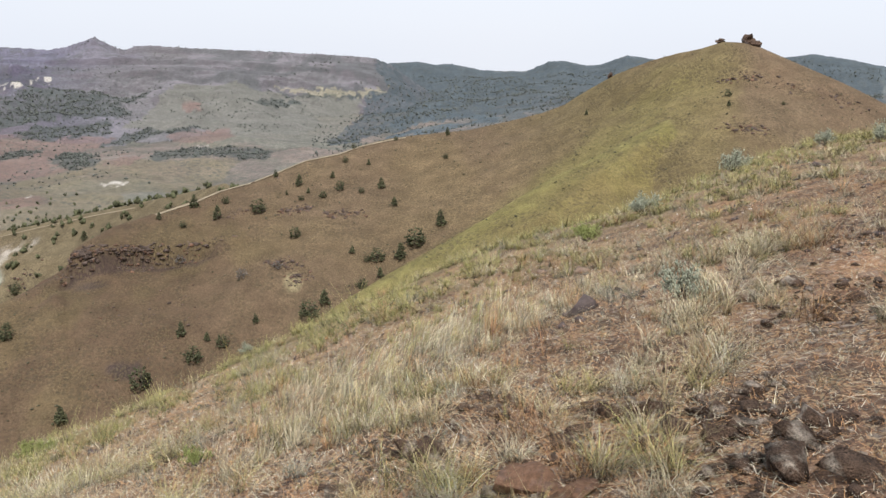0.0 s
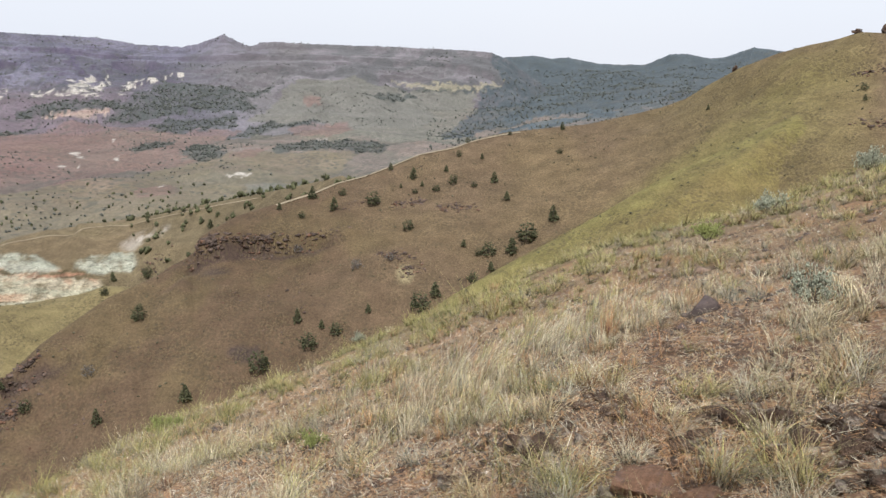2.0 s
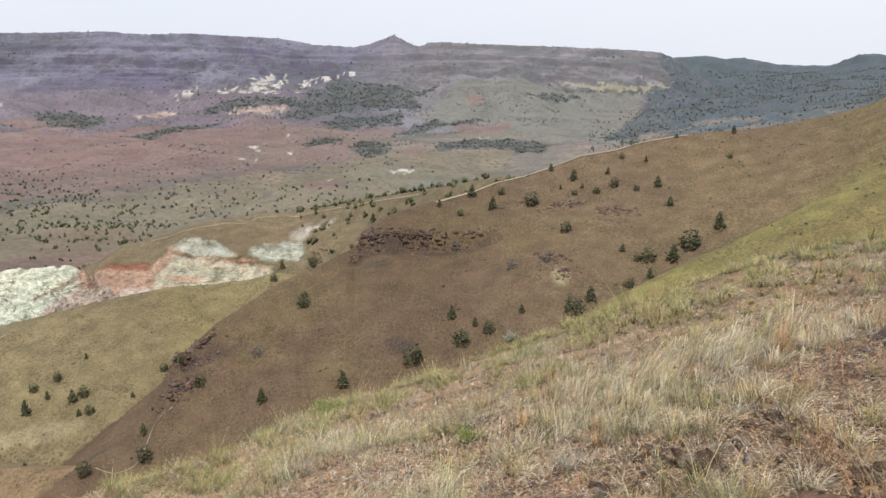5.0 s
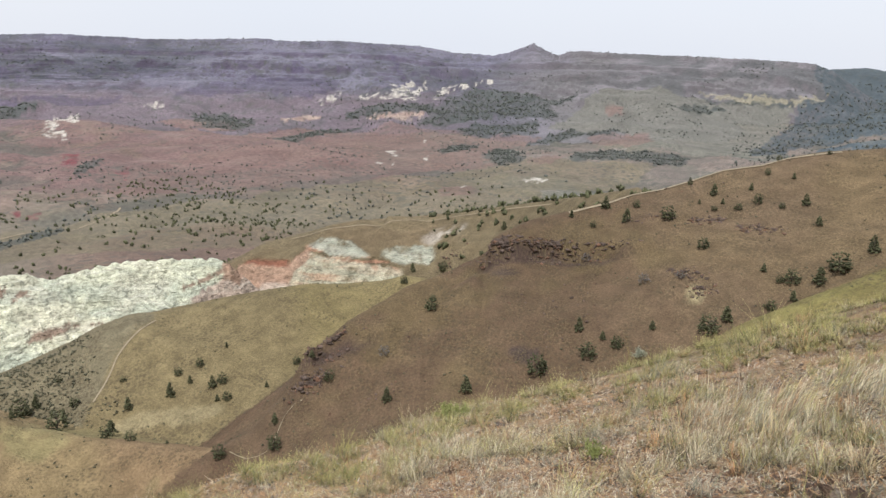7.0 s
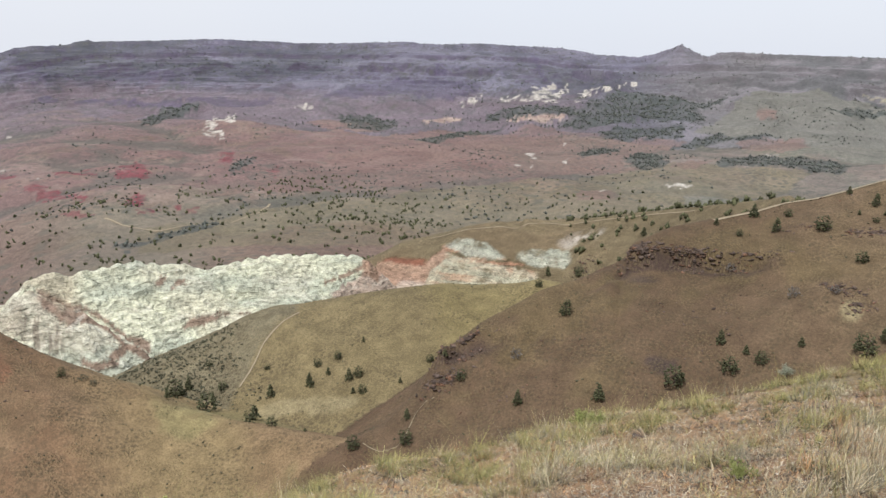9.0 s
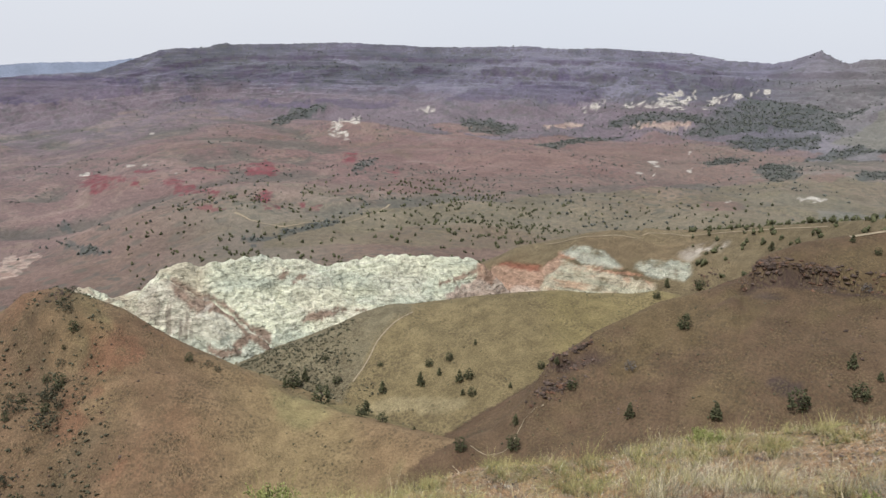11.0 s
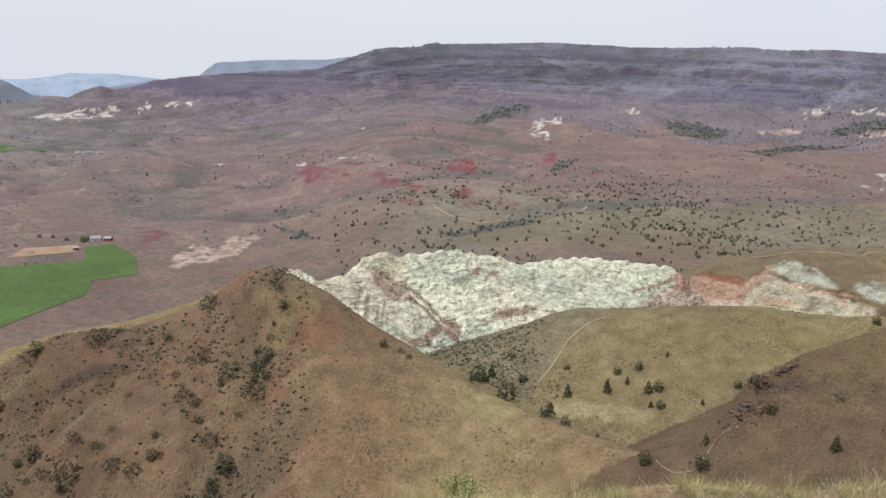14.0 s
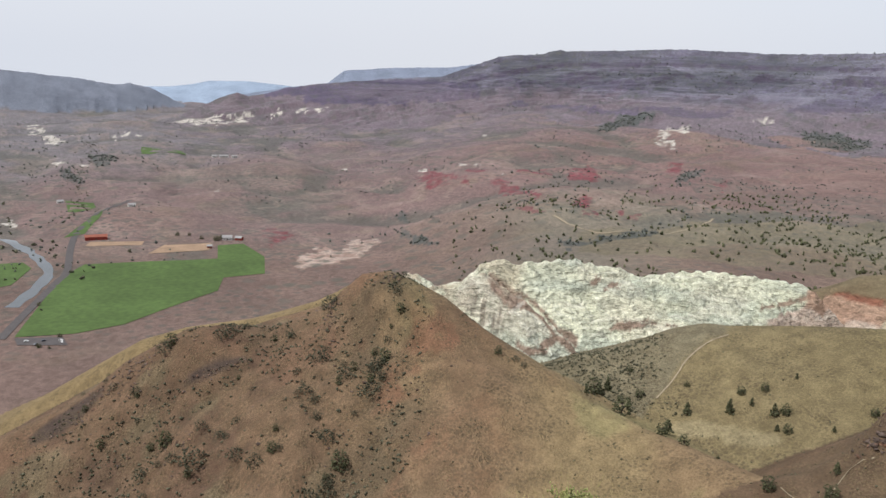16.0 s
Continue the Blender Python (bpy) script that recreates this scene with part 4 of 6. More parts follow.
lay(np.maximum(green_a, green_b) * ease(0.05, 0.25, thin) * 0.5, (0.57, 0.565, 0.46))
lay(patches(CHALK_BEDS, 0.7, 73) * face * ease(-0.2, 0.2, N_FINE + N_MID * 0.5) * 0.8, (0.58, 0.54, 0.47))
bare = np.maximum.reduce([cream, pink, orange, red_bed, streak, green_a, green_b])
# grass on the hills: greener on the sheltered side, brown on the dry side
main = on("main")
off_spur = (RR - line(SPUR, AZ, 1)) / np.interp(AZ, (-15, 8), (34, 20))
crest_green = on("main", "spur") * ease(-19.5, -15.0, AZ + N_FINE) * ease(9, 6, AZ)
lay(crest_green * ease(1.3, 0.3, np.abs(off_spur - 0.25) + N_FINE * 0.35) * 0.9, (0.24, 0.215, 0.08))
lay(main * ease(-2, -11, AZ + N_MID * 4) * ease(-20.6, -18.6, AZ + N_FINE * 0.7) * 0.6, (0.20, 0.165, 0.072))
lay(main * ease(0.05, 0.5, N_MID) * 0.45, (0.205, 0.155, 0.078))
lay(main * ease(0.1, 0.5, -N_MID) * 0.4, (0.17, 0.105, 0.068))
lay(main * ease(-4, 8, AZ + N_MID * 3) * 0.45, (0.138, 0.098, 0.062))
lay(main * ease(9, 20, AZ + N_MID * 2) * 0.85, (0.130, 0.088, 0.056))
lay(main * ease(8, 14, AZ) * ease(0.1, 0.5, N_MID + N_FINE * 0.4) * 0.6, (0.155, 0.118, 0.062))
lay(main * ease(12, 20, AZ) * ease(0.2, 0.6, -N_MID) * 0.5, (0.125, 0.070, 0.047))
lay(on("spur") * ease(0.1, 0.5, N_MID) * 0.3, (0.23, 0.20, 0.075))
off_path = AZ - np.interp(RR, (200, 293, 300, 307, 313, 322, 332), (58, 52.8, 52.0, 51.4, 51.0, 49.8, 48.4))
lay(on("knoll") * ease(-0.1, 0.5, off_path + N_FINE * 0.3) * 0.8, (0.188, 0.168, 0.112))
lay(on("knoll") * ease(40, 36, AZ + N_MID * 3) * 0.5, (0.27, 0.225, 0.10))
lay(on("west_hill") * ease(0.0, 0.5, N_MID) * 0.6, (0.232, 0.172, 0.094))
lay(on("west_hill") * ease(0.0, 0.5, -N_MID + N_FINE * 0.4) * 0.5, (0.20, 0.115, 0.07))
lay(on("west_hill") * ease(67, 58, AZ + N_MID * 4) * 0.6, (0.292, 0.208, 0.118))
lay(on("west_hill") * ease(51, 54, AZ) * ease(65, 58, AZ + N_MID * 3) * 0.5, (0.305, 0.242, 0.125))
draw = fbm(X + 0.5 * Y, Y - 0.3 * X, 60, 4, 27, True)
lay(on("west_hill") * ease(66, 75, AZ) * ease(0.3, 0.6, draw + N_FINE * 0.15) * 0.75, (0.105, 0.088, 0.058))
lay(on("west_hill") * ease(0.1, 0.35, fbm(X, Y, 30, 4, 109) + N_FINE * 0.2) * ease(58, 66, AZ) * 0.7, (0.235, 0.12, 0.075))
lay(on("west_hill") * ease(0.2, 0.45, fbm(X, Y, 24, 4, 111)) * ease(74, 66, AZ) * 0.7, (0.265, 0.235, 0.115))
lay(on("west_hill") * ease(72, 80, AZ + N_MID * 5) * 0.75, (0.168, 0.108, 0.070))
lay(on("west_hill") * ease(78, 84, AZ) * ease(0.0, 0.35, fbm(X, Y, 16, 4, 113)) * 0.6, (0.10, 0.062, 0.045))
lay(on("west_hill") * ease(74, 80, AZ) * ease(0.15, 0.4, -fbm(X, Y, 20, 4, 115)) * 0.5, (0.205, 0.175, 0.105))
lay(on("dome") * ease(0.0, 0.5, N_MID) * (1 - bare) * 0.4, (0.20, 0.14, 0.085))
lay(patches(STRAW_PATCHES, 0.5, 67) * on("main", "knoll") * 0.7, (0.34, 0.29, 0.17))
lay(patches(SCREE_PATCHES, 0.4, 65) * on("main", "west_hill") * 0.9, (0.078, 0.058, 0.050))
for rim_r, rim_a, rim_b in ((275, 15, 25.6), (240, 33, 38.5)):
    lay(main * ease(3.2, 1.2, np.abs(RR - rim_r + N_FINE * 2.5) + N_MID * 1.5) * ease(rim_a - 1, rim_a + 2, AZ) * ease(rim_b + 0.6, rim_b - 0.6, AZ) * 0.85, (0.075, 0.052, 0.046))
# the hillside underfoot: straw and green towards its edge, bare litter close by
hill = on("near")
edge_r = line(NEAR_EDGE, AZ, 1)
lay(hill * ease(0.35, 0.85, RR / edge_r + N_FINE * 0.2) * 0.6, (0.29, 0.215, 0.112))
lay(hill * ease(0.8, 1.2, RR / edge_r) * 0.8, (0.25, 0.225, 0.085))
lay(hill * ease(4, -14, AZ + N_FINE * 6) * ease(0.6, 0.2, RR / edge_r) * (0.4 + 0.3 * np.sign(fbm(X, Y, 0.7, 3, 129))), (0.165, 0.105, 0.074))
lay(hill * ease(-0.1, 0.35, fbm(X, Y, 0.9, 3, 99)) * 0.7, (0.34, 0.19, 0.108))
lay(hill * ease(0.0, 0.35, fbm(X, Y, 0.5, 3, 101)) * 0.65, (0.095, 0.066, 0.05))


C = C * 0.74
# painted haze: a slight blue shift on plain, mesa and forest
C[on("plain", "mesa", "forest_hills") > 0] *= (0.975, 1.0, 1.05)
flows = on("mesa") * (0.2 + 0.8 * ease(40, 56, AZ + N_BIG * 6)) * (0.35 + 0.65 * ease(45, 5, H + N_BIG * 20)) * ease(-150, -100, H)
MASK = np.stack([flows, np.maximum(clay, bare * face), np.clip(plain + mesa * (0.3 + 0.5 * ease(22, 32, AZ)) + forest, 0, 1) * ease(650, 900, RR), on("main", "spur", "west_hill", "west_spur", "knoll", "dome") * (1 - np.clip(bare * face, 0, 1))], -1)


def ground_mesh():
    me = bpy.data.meshes.new("ground")
    co = np.vstack([np.stack([X, Y, H], -1), [[0, 0, -1.6]]])
    quads, at = [], 0
    for dists, turns in BANDS:
        nb = len(turns)
        i = at + np.arange(len(dists) - 1)[:, None] * nb
        j = np.arange(nb)[None, :]
        j2 = (j + 1) % nb
        quads.append(np.stack([i + j, i + nb + j, i + nb + j2, i + j2], -1).reshape(-1, 4)[:, ::-1])
        at += len(dists) * nb
    quads = np.concatenate(quads)
    first = len(BANDS[0][1])
    tris = np.stack([np.full(first, len(co) - 1), (np.arange(first) + 1) % first, np.arange(first)], -1)[:, ::-1]
    me.vertices.add(len(co))
    me.vertices.foreach_set("co", co.ravel())
    me.loops.add(quads.size + tris.size)
    me.loops.foreach_set("vertex_index", np.concatenate([quads.ravel(), tris.ravel()]))
    me.polygons.add(len(quads) + len(tris))
    starts = np.concatenate([np.arange(len(quads)) * 4, len(quads) * 4 + np.arange(len(tris)) * 3])
    me.polygons.foreach_set("loop_start", starts)
    me.polygons.foreach_set("use_smooth", np.ones(len(starts), bool))
    me.update()
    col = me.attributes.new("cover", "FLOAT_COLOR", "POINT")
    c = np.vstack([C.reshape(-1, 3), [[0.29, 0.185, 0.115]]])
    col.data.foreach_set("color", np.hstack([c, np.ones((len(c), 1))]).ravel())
    mk = me.attributes.new("mask", "FLOAT_COLOR", "POINT")
    mk.data.foreach_set("color", np.vstack([MASK.reshape(-1, 4), [[0, 0, 0, 0]]]).ravel())
    tf = me.attributes.new("turf", "FLOAT", "POINT")
    tf.data.foreach_set("value", np.append(hill.ravel(), 1.0))
    me.validate()
    return me


def ramp_noise(n, l, coord, scale, detail, lo, hi):
    t = n.new("ShaderNodeTexNoise")
    t.inputs["Scale"].default_value, t.inputs["Detail"].default_value = scale, detail
    l.new(coord, t.inputs["Vector"])
    m = n.new("ShaderNodeMapRange")
    m.inputs["From Min"].default_value, m.inputs["From Max"].default_value = 0.3, 0.7
    m.inputs["To Min"].default_value, m.inputs["To Max"].default_value = lo, hi
    l.new(t.outputs[0], m.inputs["Value"])
    return m.outputs[0], t.outputs[0]


def ground_material():
    m = bpy.data.materials.new("ground")
    m.use_nodes = True
    n, l = m.node_tree.nodes, m.node_tree.links
    b = n["Principled BSDF"]
    b.inputs["Roughness"].default_value = 0.95
    b.inputs["Specular IOR Level"].default_value = 0.12
    at = n.new("ShaderNodeAttribute")
    at.attribute_name = "cover"
    co = n.new("ShaderNodeTexCoord").outputs["Object"]
    col = at.outputs["Color"]
    heights = []
    for scale, detail, lo, hi in ((0.012, 6, 0.86, 1.14), (0.16, 8, 0.78, 1.22), (1.6, 6, 0.74, 1.26), (14.0, 5, 0.70, 1.30), (90.0, 3, 0.6, 1.4)):
        f, raw = ramp_noise(n, l, co, scale, detail, lo, hi)
        mul = n.new("ShaderNodeVectorMath")
        mul.operation = "SCALE"
        l.new(col, mul.inputs[0])
        l.new(f, mul.inputs["Scale"])
        col = mul.outputs[0]
        heights.append(raw)
    mask = n.new("ShaderNodeAttribute")
    mask.attribute_name = "mask"
    split = n.new("ShaderNodeSeparateColor")
    l.new(mask.outputs["Color"], split.inputs[0])

    def times(col, factor, weight):
        """Colour times factor where weight is 1."""
        mx = n.new("ShaderNodeMix")
        mx.inputs["A"].default_value = 1.0
        l.new(weight, mx.inputs["Factor"])
        l.new(factor, mx.inputs["B"])
        mul = n.new("ShaderNodeVectorMath")
        mul.operation = "SCALE"
        l.new(col, mul.inputs[0])
        l.new(mx.outputs["Result"], mul.inputs["Scale"])
        return mul.outputs[0]

    def strata(sx, sz, lo, hi):
        mp = n.new("ShaderNodeMapping")
        mp.inputs["Scale"].default_value = (sx, sx, sz)
        l.new(co, mp.inputs["Vector"])
        return ramp_noise(n, l, mp.outputs[0], 1.0, 4, lo, hi)

    # basalt flows on the mesa, beds in the claystone
    flow, _ = strata(0.0016, 0.13, 0.5, 1.22)
    faint, _ = ramp_noise(n, l, co, 0.0035, 4, 0.1, 1.0)
    some = n.new("ShaderNodeMath")
    some.operation, some.use_clamp = "MULTIPLY", True
    l.new(faint, some.inputs[0])
    l.new(split.outputs[0], some.inputs[1])
    col = times(col, flow, some.outputs[0])
    bed_f, bed_h = strata(0.22, 0.9, 0.86, 1.14)
    col = times(col, bed_f, split.outputs[1])

    def dark_lines(sx, sz, wide, dark):
        """Thin dark lines, wavering with the slope: painted ledge shadows in the clay, flow rims on the mesa."""
        _, raw = strata(sx, sz, 0, 1)
        off = n.new("ShaderNodeMath")
        off.operation = "SUBTRACT"
        off.inputs[1].default_value = 0.5
        l.new(raw, off.inputs[0])
        mag = n.new("ShaderNodeMath")
        mag.operation = "ABSOLUTE"
        l.new(off.outputs[0], mag.inputs[0])
        mr = n.new("ShaderNodeMapRange")
        mr.inputs["From Max"].default_value = wide
        mr.inputs["To Min"].default_value = dark
        l.new(mag.outputs[0], mr.inputs["Value"])
        return mr.outputs[0], mag.outputs[0]

    # these two sets paint the shadows under the claystone ledges
    ledge_shade_a, line_h = dark_lines(0.12, 0.40, 0.038, 0.68)
    ledge_shade_b, _ = dark_lines(0.09, 0.20, 0.022, 0.66)
    for thin_lines in (ledge_shade_a, ledge_shade_b):
        col = times(col, thin_lines, split.outputs[1])
    part_c, _ = dark_lines(0.0022, 0.055, 0.03, 0.55)
    col = times(col, part_c, some.outputs[0])

    def dots(col, scale, big, weight, colour, cover):
        """Shrubs or grass clumps as spots of ground cover."""
        v = n.new("ShaderNodeTexVoronoi")
        v.voronoi_dimensions = "2D"
        v.inputs["Scale"].default_value = scale
        l.new(co, v.inputs["Vector"])
        m = n.new("ShaderNodeMapRange")
        m.inputs["From Min"].default_value, m.inputs["From Max"].default_value = big, big * 0.45
        l.new(v.outputs["Distance"], m.inputs["Value"])
        patchy, _ = ramp_noise(n, l, co, scale * 0.12, 4, -0.4, 1.3)
        cl = n.new("ShaderNodeClamp")
        l.new(patchy, cl.inputs[0])
        w = m.outputs[0]
        for other in (cl.outputs[0], weight):
            mm = n.new("ShaderNodeMath")
            mm.operation = "MULTIPLY"
            l.new(w, mm.inputs[0])
            l.new(other, mm.inputs[1])
            w = mm.outputs[0]
        mm = n.new("ShaderNodeMath")
        mm.operation = "MULTIPLY"
        mm.inputs[1].default_value = cover
        l.new(w, mm.inputs[0])
        mx = n.new("ShaderNodeMix")
        mx.data_type = "RGBA"
        mx.inputs["B"].default_value = (*colour, 1)
        l.new(mm.outputs[0], mx.inputs["Factor"])
        l.new(col, mx.inputs["A"])
        return mx.outputs["Result"], w

    col, _ = dots(col, 0.055, 0.30, split.outputs[2], (0.075, 0.08, 0.07), 0.7)
    col, _ = dots(col, 0.022, 0.26, split.outputs[2], (0.085, 0.09, 0.075), 0.6)
    turf = n.new("ShaderNodeAttribute")
    turf.attribute_name = "turf"
    col, grit = dots(col, 16.0, 0.5, turf.outputs["Fac"], (0.055, 0.042, 0.036), 0.95)
    col, _ = dots(col, 30.0, 0.40, turf.outputs["Fac"], (0.44, 0.33, 0.19), 0.7)
    col, _ = dots(col, 9.0, 0.34, turf.outputs["Fac"], (0.42, 0.385, 0.33), 0.45)
    col, clump = dots(col, 1.2, 0.50, mask.outputs["Alpha"], (0.25, 0.198, 0.108), 0.28)
    col, clump2 = dots(col, 0.6, 0.40, mask.outputs["Alpha"], (0.066, 0.052, 0.034), 0.6)
    col, _ = dots(col, 0.33, 0.34, mask.outputs["Alpha"], (0.08, 0.064, 0.042), 0.3)
    l.new(col, b.inputs["Base Color"])
    def ridged(scale, weight):
        t = n.new("ShaderNodeTexNoise")
        t.noise_type = "RIDGED_MULTIFRACTAL"
        t.inputs["Scale"].default_value, t.inputs["Detail"].default_value = scale, 5
        l.new(co, t.inputs["Vector"])
        mm = n.new("ShaderNodeMath")
        mm.operation = "MULTIPLY"
        l.new(t.outputs[0], mm.inputs[0])
        l.new(weight, mm.inputs[1])
        return mm.outputs[0]

    clay_relief, far_relief = ridged(0.26, split.outputs[1]), ridged(0.0045, split.outputs[2])
    notch = n.new("ShaderNodeMath")
    notch.operation = "MULTIPLY"
    l.new(line_h, notch.inputs[0])
    l.new(split.outputs[1], notch.inputs[1])
    ledge = n.new("ShaderNodeMath")
    ledge.operation = "MULTIPLY"
    l.new(bed_h, ledge.inputs[0])
    l.new(split.outputs[1], ledge.inputs[1])
    prev = None
    for raw, dist, strength in ((far_relief, 45.0, 0.9), (clay_relief, 1.6, 0.9), (ledge.outputs[0], 1.4, 0.9), (notch.outputs[0], 4.0, 0.9),
                                (heights[1], 1.2, 0.6), (heights[2], 0.16, 0.6), (heights[3], 0.03, 0.8), (heights[4], 0.008, 0.8), (clump, 0.35, 0.8), (grit, 0.02, 0.8)):
        bump = n.new("ShaderNodeBump")
        bump.inputs["Distance"].default_value, bump.inputs["Strength"].default_value = dist, strength
        l.new(raw, bump.inputs["Height"])
        if prev:
            l.new(prev, bump.inputs["Normal"])
        prev = bump.outputs[0]
    l.new(prev, b.inputs["Normal"])
    return m


ground = tagged(new("ground", ground_mesh()), "dry grassy hills, badlands and a wide valley to far mesas", "ground", kind="structure")
ground.data.materials.append(ground_material())


# ---- helpers for things ----
def part(name, bm, material, parent=None, label="", smooth=False):
    """Link a bmesh as one mesh object, under a thing or part if one is given."""
    me = bpy.data.meshes.new(name)
    bm.to_mesh(me)
    bm.free()
    if smooth:
        me.polygons.foreach_set("use_smooth", [True] * len(me.polygons))
    me.materials.append(material)
    ob = new(name, me)
    if parent:
        ob.parent = parent
    if label:
        ob["label"] = label
    return ob


def mesh_object(name, co, faces, material, tint=None, smooth=False, parent=None):
    """One mesh object from arrays of points and of equal-sided faces."""
    co, faces = np.asarray(co, float), np.asarray(faces)
    me = bpy.data.meshes.new(name)
    k = faces.shape[1]
    me.vertices.add(len(co))
    me.vertices.foreach_set("co", co.ravel())
    me.loops.add(faces.size)
    me.loops.foreach_set("vertex_index", faces.ravel())
    me.polygons.add(len(faces))
    me.polygons.foreach_set("loop_start", np.arange(len(faces)) * k)
    if smooth:
        me.polygons.foreach_set("use_smooth", np.ones(len(faces), bool))
    me.update()
    if tint is not None:
        at = me.attributes.new("tint", "FLOAT_COLOR", "POINT")
        at.data.foreach_set("color", np.hstack([tint, np.ones((len(tint), 1))]).ravel())
    me.materials.append(material)
    ob = new(name, me)
    if parent:
        ob.parent = parent
    return ob


def material(name, colour, rough=0.9, vary=0.25, scale=3.0, bump=0.02, attribute="", island=0.0, spec=0.2, second=None, metal=0.0):
    """A surface with two scales of colour variation and a fine relief; attribute takes the colour from the mesh instead."""
    m = bpy.data.materials.new(name)
    m.use_nodes = True
    n, l = m.node_tree.nodes, m.node_tree.links
    b = n["Principled BSDF"]
    b.inputs["Roughness"].default_value, b.inputs["Specular IOR Level"].default_value = rough, spec
    b.inputs["Metallic"].default_value = metal
    co = n.new("ShaderNodeTexCoord").outputs["Object"]
    if attribute:
        at = n.new("ShaderNodeAttribute")
        at.attribute_name = attribute
        col = at.outputs["Color"]
    else:
        rgb = n.new("ShaderNodeRGB")
        rgb.outputs[0].default_value = (*[0.74 * c for c in colour], 1)
        col = rgb.outputs[0]
    if second:
        _, raw = ramp_noise(n, l, co, scale * 0.6, 5, 0, 1)
        mix = n.new("ShaderNodeMix")
        mix.data_type = "RGBA"
        mix.inputs["B"].default_value = (*second, 1)
        mr = n.new("ShaderNodeMapRange")
        mr.inputs["From Min"].default_value, mr.inputs["From Max"].default_value = 0.52, 0.62
        l.new(raw, mr.inputs["Value"])
        l.new(mr.outputs[0], mix.inputs["Factor"])
        l.new(col, mix.inputs["A"])
        col = mix.outputs["Result"]
    raw = None
    for s in (scale, scale * 7):
        f, raw = ramp_noise(n, l, co, s, 4, 1 - vary, 1 + vary)
        mul = n.new("ShaderNodeVectorMath")
        mul.operation = "SCALE"
        l.new(col, mul.inputs[0])
        l.new(f, mul.inputs["Scale"])
        col = mul.outputs[0]
    if island:
        g = n.new("ShaderNodeNewGeometry")
        mr = n.new("ShaderNodeMapRange")
        mr.inputs["To Min"].default_value, mr.inputs["To Max"].default_value = 1 - island, 1 + island
        l.new(g.outputs["Random Per Island"], mr.inputs["Value"])
        mul = n.new("ShaderNodeVectorMath")
        mul.operation = "SCALE"
        l.new(col, mul.inputs[0])
        l.new(mr.outputs[0], mul.inputs["Scale"])
        col = mul.outputs[0]
    l.new(col, b.inputs["Base Color"])
    if bump:
        bp = n.new("ShaderNodeBump")
        bp.inputs["Distance"].default_value = bump
        l.new(raw, bp.inputs["Height"])
        l.new(bp.outputs[0], b.inputs["Normal"])
    return m


M_PATH = material("path_dust", (0.36, 0.30, 0.205), vary=0.15, scale=0.4)
M_ASPHALT = material("asphalt", (0.11, 0.10, 0.098), vary=0.15, scale=0.2, rough=0.85)
M_FIELD = material("irrigated_crop", (0.085, 0.138, 0.040), vary=0.16, scale=0.02, bump=0.2)
M_WATER = material("river_water", (0.075, 0.085, 0.085), rough=0.08, vary=0.1, scale=0.05, bump=0.02, spec=0.5)
M_JUNIPER = material("juniper_foliage", (0.108, 0.114, 0.060), vary=0.3, scale=1.2, bump=0.03, island=0.45)
# far foliage has the grey of distance haze mixed into its colour
M_FARWOOD = material("hazed_juniper_foliage", (0.116, 0.126, 0.110), vary=0.25, scale=0.3, bump=0.05, island=0.35)
M_SHRUB = material("shrub_foliage", (0.105, 0.105, 0.068), vary=0.3, scale=1.2, bump=0.03, island=0.45)
M_GREYBUSH = material("grey_twigs", (0.20, 0.185, 0.17), vary=0.3, scale=1.2, bump=0.03, island=0.4)
M_SAGE = material("sage_leaves", (0.40, 0.43, 0.325), vary=0.2, scale=8.0, bump=0.004, island=0.35)
M_RABBIT = material("fresh_green_leaves", (0.33, 0.37, 0.13), vary=0.2, scale=8.0, bump=0.004, island=0.35)
M_BARK = material("bark", (0.12, 0.095, 0.075), vary=0.3, scale=6.0, bump=0.02)
M_BASALT = material("dark_basalt", (0.118, 0.088, 0.072), vary=0.35, scale=0.9, bump=0.12, island=0.35, second=(0.15, 0.085, 0.055))
M_TOPROCK = material("summit_basalt", (0.13, 0.085, 0.06), vary=0.35, scale=0.6, bump=0.2, second=(0.07, 0.055, 0.048))
M_ROCK = material("lichened_rock", (0.165, 0.115, 0.085), vary=0.35, scale=9.0, bump=0.012, second=(0.105, 0.085, 0.075))
M_DARKROCK = material("dark_field_rock", (0.145, 0.095, 0.066), vary=0.5, scale=14.0, bump=0.05, second=(0.30, 0.255, 0.205))
M_REDROCK = material("rust_rock", (0.235, 0.135, 0.085), vary=0.3, scale=7.0, bump=0.012, second=(0.15, 0.095, 0.07))
M_STONE = material("small_stones", (0.2, 0.17, 0.14), vary=0.3, scale=14.0, bump=0.004, attribute="tint")
M_GRASS = material("dry_bunchgrass", (0.4, 0.33, 0.18), vary=0.12, scale=5.0, bump=0.0, attribute="tint", island=0.22, rough=0.7)


# ---- roads, paths, fields and the river, draped on the ground ----
def dense(points, step):
    """Points of a bearing and distance line, smoothed, about step metres apart."""
    pts = [Vector((-d * math.sin(radians(b)), d * math.cos(radians(b)))) for b, d in points]
    out = []
    for i in range(len(pts) - 1):
        p0, p1, p2, p3 = pts[max(i - 1, 0)], pts[i], pts[i + 1], pts[min(i + 2, len(pts) - 1)]
        n = max(2, int((p2 - p1).length / step))
        for k in range(n):
            t = k / n
            out.append(0.5 * (2 * p1 + (p2 - p0) * t + (2 * p0 - 5 * p1 + 4 * p2 - p3) * t * t + (3 * p1 - p0 - 3 * p2 + p3) * t ** 3))
    out.append(pts[-1])
    return out


